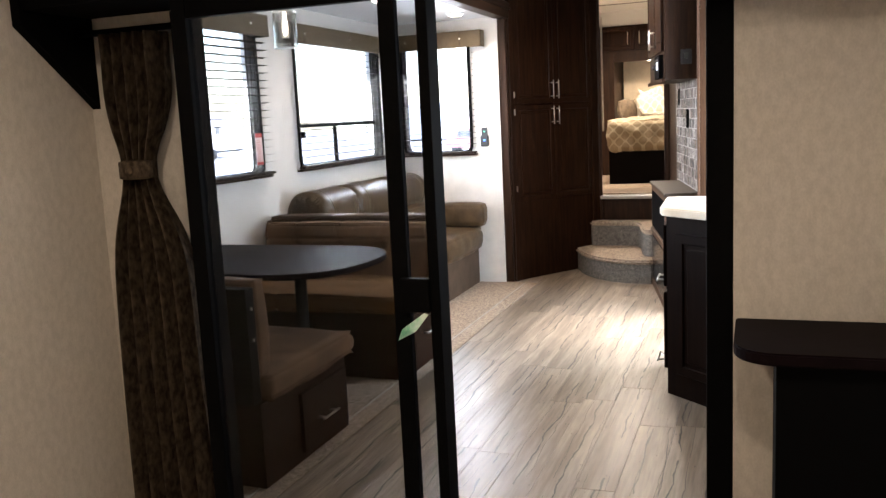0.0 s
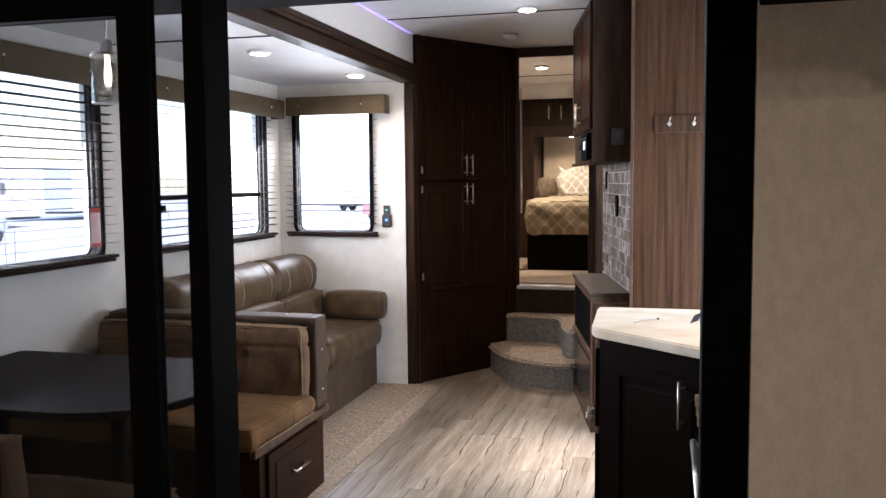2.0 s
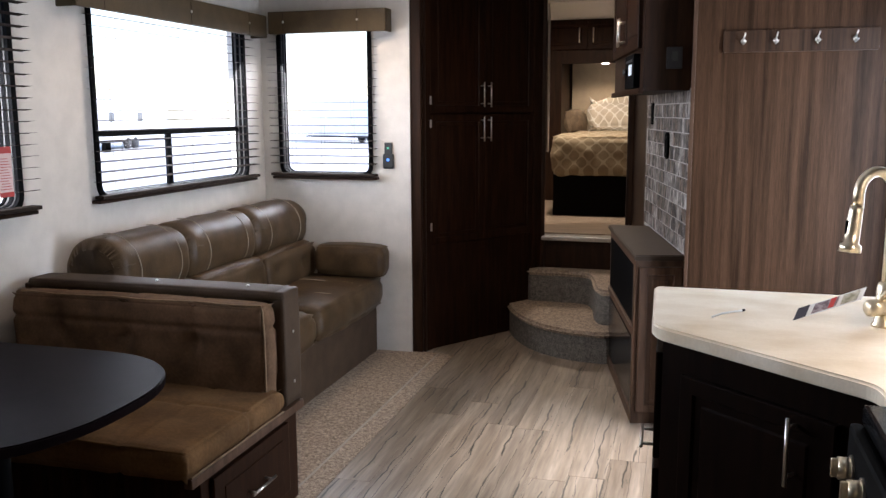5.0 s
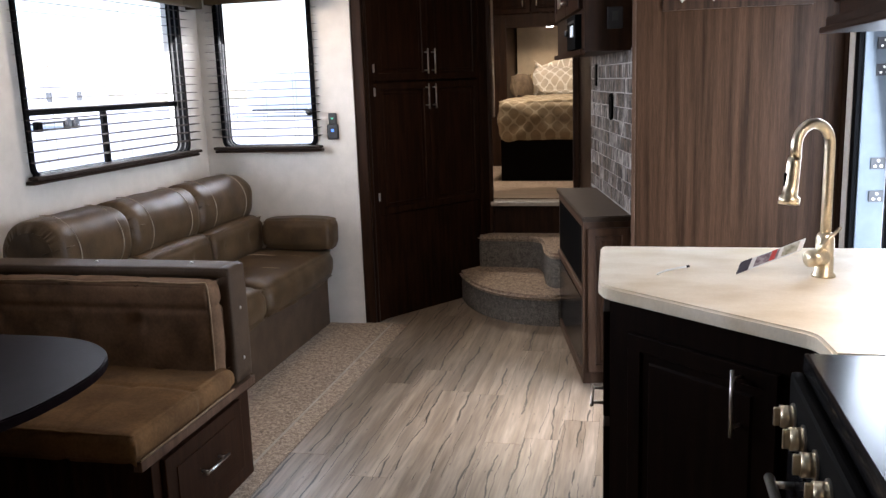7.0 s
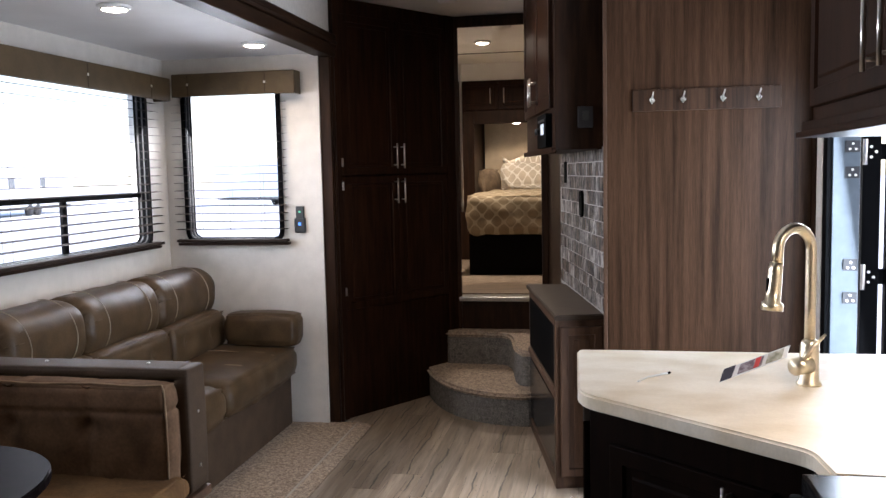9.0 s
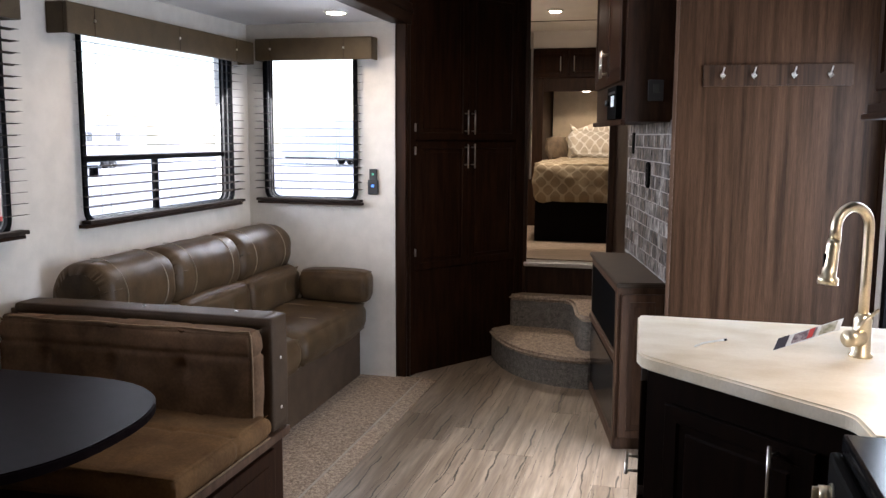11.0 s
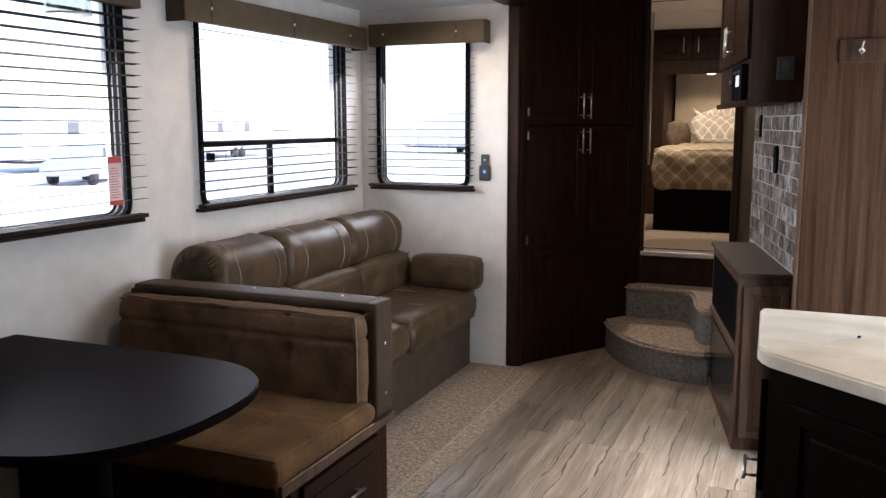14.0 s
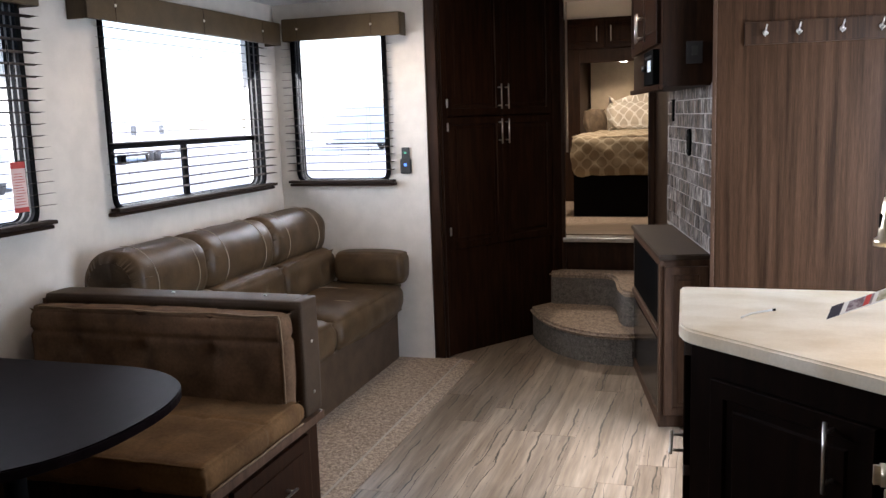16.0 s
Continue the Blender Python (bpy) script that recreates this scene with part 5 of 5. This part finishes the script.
def trailer(x, y, turn, long, label):
    t = thing("travel_trailer", (x, y, -0.70), turn, label, "travel trailer", "trailers parked outside")
    part("body", box(-1.2, 1.2, -long / 2, long / 2, 0.55, 3.2, 0.12, 3), TRAILERWHITE, t)
    part("skirt", box(-1.1, 1.1, -long / 2 + 0.3, long / 2 - 0.3, 0.42, 0.56, 0.02), GREYPLASTIC, t)
    for k in range(1, 4, 2):
        part("window", box(1.19, 1.215, -long / 2 + 0.7 + 1.7 * k, -long / 2 + 1.35 + 1.7 * k, 1.7, 2.3, 0.02), TRAILERGLASS, t, "dark window")
    for y0 in (-0.45, 0.45):
        part("wheel", rod((1.0, y0, 0.36), (1.22, y0, 0.36), 0.36, 20), GREYPLASTIC, t, "", True)
    return t


for tx, ty, tr, tl in ((-30, 22, 8, 9.5), (-33, 35, -4, 9.0), (-36, 50, 6, 10.0), (-24, 62, 70, 9.0), (-30, 10, 0, 9.0)):
    trailer(tx, ty, tr, tl, "white travel trailer with small dark windows")


def car(x, y, turn, paint, label):
    c = thing("car", (x, y, -0.70), turn, label, "car", "cars parked outside")
    prof = [(-2.1, 0.35), (-2.15, 0.8), (-1.3, 0.95), (-0.7, 1.42), (0.9, 1.45), (1.6, 0.98), (2.1, 0.9), (2.15, 0.35)]
    bm = bmesh.new()
    f = bm.faces.new([bm.verts.new((-0.85, y0, z0)) for y0, z0 in prof])
    e = bmesh.ops.extrude_face_region(bm, geom=[f])["geom"]
    bmesh.ops.translate(bm, vec=(1.7, 0, 0), verts=[v for v in e if isinstance(v, bmesh.types.BMVert)])
    bmesh.ops.bevel(bm, geom=bm.edges[:], offset=0.06, segments=2, affect="EDGES")
    part("body", bm, paint, c)
    part("window", box(-0.86, 0.86, -0.6, 1.2, 0.98, 1.34, 0.03), TRAILERGLASS, c)
    for x0 in (-0.82, 0.66):
        for y0 in (-1.35, 1.35):
            part("wheel", rod((x0, y0, 0.33), (x0 + 0.18, y0, 0.33), 0.33, 18), GREYPLASTIC, c, "", True)


car(-25.0, 27.0, 20, GREYPAINT, "silver car parked on the lot")
car(-24.5, 15.5, 10, GREYPAINT, "silver car parked on the lot")
car(-14.0, 46.0, 70, REDPAINT, "red car parked farther off")

# ---- wall tiles ----
TILES = [material("stone_tile_" + n, c, 0.55, second=s, scale=24, stretch=(1.7, 1, 0.75), bump=0.3, fine=0.8, fine_scale=70, vary=0.3, sharp=(0.42, 0.6)) for n, c, s in (("grey", (0.25, 0.212, 0.187), (0.022, 0.016, 0.013)), ("brown", (0.16, 0.115, 0.088), (0.016, 0.011, 0.0085)), ("pale", (0.36, 0.325, 0.30), (0.075, 0.062, 0.056)))]
_tw = thing("tile_backsplash", (TA.x, TA.y, 0), TN, "mixed grey stone mosaic tiles on the slanted wall", "backsplash", "", "structure")
part("grout", box(0.003, TL - 0.20, 0.0005, 0.005, 0.80, MZ + 0.02), material("grey_grout", (0.46, 0.43, 0.405), 0.9, scale=40, fine=0.3), _tw, "grey grout bed")
_tm = []
for w in (0.046, 0.060, 0.082):
    for mat in TILES:
        bm = box(0, w - 0.004, 0.003, 0.011, 0, 0.064, 0.0025, 1)
        _tm.append((w, finish("tile", bm, mat)))
_rng = random.Random(7)
z = 0.822
while z < MZ - 0.03:
    s = 0.006 - _rng.random() * 0.02
    s = max(s, 0.006)
    while s < TL - 0.26:
        w, me = _rng.choice(_tm)
        if s + w > TL - 0.20:
            break
        ob = new("tile", me)
        ob.parent = _tw
        ob.matrix_basis = pose(s, _rng.uniform(-0.0005, 0.0025), z, 0, 0, 0)
        s += w
    z += 0.069

# ---- floor planks ----
def plank_material():
    """Weathered vinyl oak: fine grain along the plank, thin wandering splits, a few knots."""
    m = material("vinyl_plank", (0.33, 0.262, 0.200), 0.36, second=(0.165, 0.122, 0.083), scale=6, stretch=(3.0, 0.20, 1), bump=0.05, fine=0.5, fine_scale=26, vary=0.16, detail=9, sharp=(0.30, 0.66))
    n, l = m.node_tree.nodes, m.node_tree.links
    p = n["Principled BSDF"]
    src = p.inputs["Base Color"].links[0].from_socket
    tc, info = n.new("ShaderNodeTexCoord"), n.new("ShaderNodeObjectInfo")
    sep = n.new("ShaderNodeSeparateXYZ")
    l.new(tc.outputs["Object"], sep.inputs[0])

    def maths(op, a, b, c=None):
        k = n.new("ShaderNodeMath")
        k.operation = op
        for i, v in enumerate((a, b, c)):
            if v is None:
                continue
            if isinstance(v, (int, float)):
                k.inputs[i].default_value = v
            else:
                l.new(v, k.inputs[i])
        return k.outputs[0]

    def wander(step, shift, detail):
        v = n.new("ShaderNodeCombineXYZ")
        l.new(maths("MULTIPLY_ADD", sep.outputs["Y"], step, maths("MULTIPLY", info.outputs["Random"], shift)), v.inputs[1])
        l.new(maths("MULTIPLY", info.outputs["Random"], 91.0), v.inputs[2])
        k = n.new("ShaderNodeTexNoise")
        k.inputs["Scale"].default_value, k.inputs["Detail"].default_value = 1.0, detail
        l.new(v.outputs[0], k.inputs[0])
        return k.outputs[0]

    def ramp(value, lo, hi, dark):
        r = n.new("ShaderNodeMapRange")
        r.inputs[1].default_value, r.inputs[2].default_value, r.inputs[3].default_value, r.inputs[4].default_value = lo, hi, dark, 1.0
        l.new(value, r.inputs[0])
        return r.outputs[0]

    def split(period, sway, seed, wide):
        """Distance to the nearest of a row of wandering lines, kept only along broken stretches."""
        u = maths("MULTIPLY_ADD", wander(2.8, seed, 9.0), sway, sep.outputs["X"])
        u = maths("ADD", maths("DIVIDE", u, period), maths("MULTIPLY", info.outputs["Random"], seed))
        d = maths("ABSOLUTE", maths("SUBTRACT", maths("FRACT", u, None), 0.5), None)
        d = maths("DIVIDE", d, maths("MULTIPLY_ADD", wander(11.0, seed * 1.7, 3.0), 3.0, -0.6))
        gone = maths("MULTIPLY", ramp(wander(1.9, seed * 3.1, 1.0), 0.61, 0.535, 0.0), 0.2)
        return ramp(maths("ADD", d, maths("SUBTRACT", 0.2, gone)), wide * 0.35 / period, wide / period, 0.13)

    lines = maths("MULTIPLY", split(0.140, 0.085, 17.0, 0.0052), split(0.085, 0.06, 29.0, 0.0017))
    knot = n.new("ShaderNodeTexVoronoi")
    stretch = n.new("ShaderNodeMapping")
    stretch.inputs["Scale"].default_value = (6.0, 2.2, 1.0)
    shove = n.new("ShaderNodeVectorMath")
    shove.operation = "ADD"
    spread = n.new("ShaderNodeCombineXYZ")
    l.new(maths("MULTIPLY", info.outputs["Random"], 43.0), spread.inputs[0])
    l.new(maths("MULTIPLY", info.outputs["Random"], 67.0), spread.inputs[1])
    l.new(tc.outputs["Object"], stretch.inputs[0])
    l.new(stretch.outputs[0], shove.inputs[0])
    l.new(spread.outputs[0], shove.inputs[1])
    l.new(shove.outputs[0], knot.inputs[0])
    total = maths("MULTIPLY", lines, ramp(knot.outputs["Distance"], 0.03, 0.13, 0.35))
    mx = n.new("ShaderNodeMix")
    mx.data_type, mx.blend_type = "RGBA", "MULTIPLY"
    mx.inputs[0].default_value = 1.0
    l.new(src, mx.inputs[6])
    l.new(total, mx.inputs[7])
    l.new(mx.outputs[2], p.inputs["Base Color"])
    return m


PLANK = plank_material()
_fl0 = thing("floor_planks", (0, 0, 0), 0, "grey-brown rustic vinyl plank flooring", "floor", "", "structure")
PWIDE, PLONG = 0.152, 1.22
_pm0 = {}
_rng = random.Random(3)
for r in range(15):
    x = -1.44 + r * PWIDE
    w = min(PWIDE, 0.768 - x)
    y = -0.8 + -_rng.random() * PLONG
    while y < 7.79:
        a, b = max(y, -0.79), min(y + PLONG, 7.79)
        if b - a > 0.05:
            key = (round(w, 3), round(b - a, 3))
            if key not in _pm0:
                bm = box(0.0004, w - 0.0004, 0.0003, b - a - 0.0003, -0.006, 0.0, 0.001, 1)
                _pm0[key] = finish("plank", bm, PLANK)
            ob = new("plank", _pm0[key])
            ob.parent = _fl0
            ob.matrix_basis = pose(x, a, 0)
        y += PLONG
pl = new("plank", finish("plank", box(-1.699, -1.441, -0.79, 2.898, -0.006, 0.0, 0.001, 1), PLANK))
pl.parent = _fl0
pl = new("plank", finish("plank", box(-1.62, -1.441, 6.862, 7.79, -0.006, 0.0, 0.001, 1), PLANK))
pl.parent = _fl0
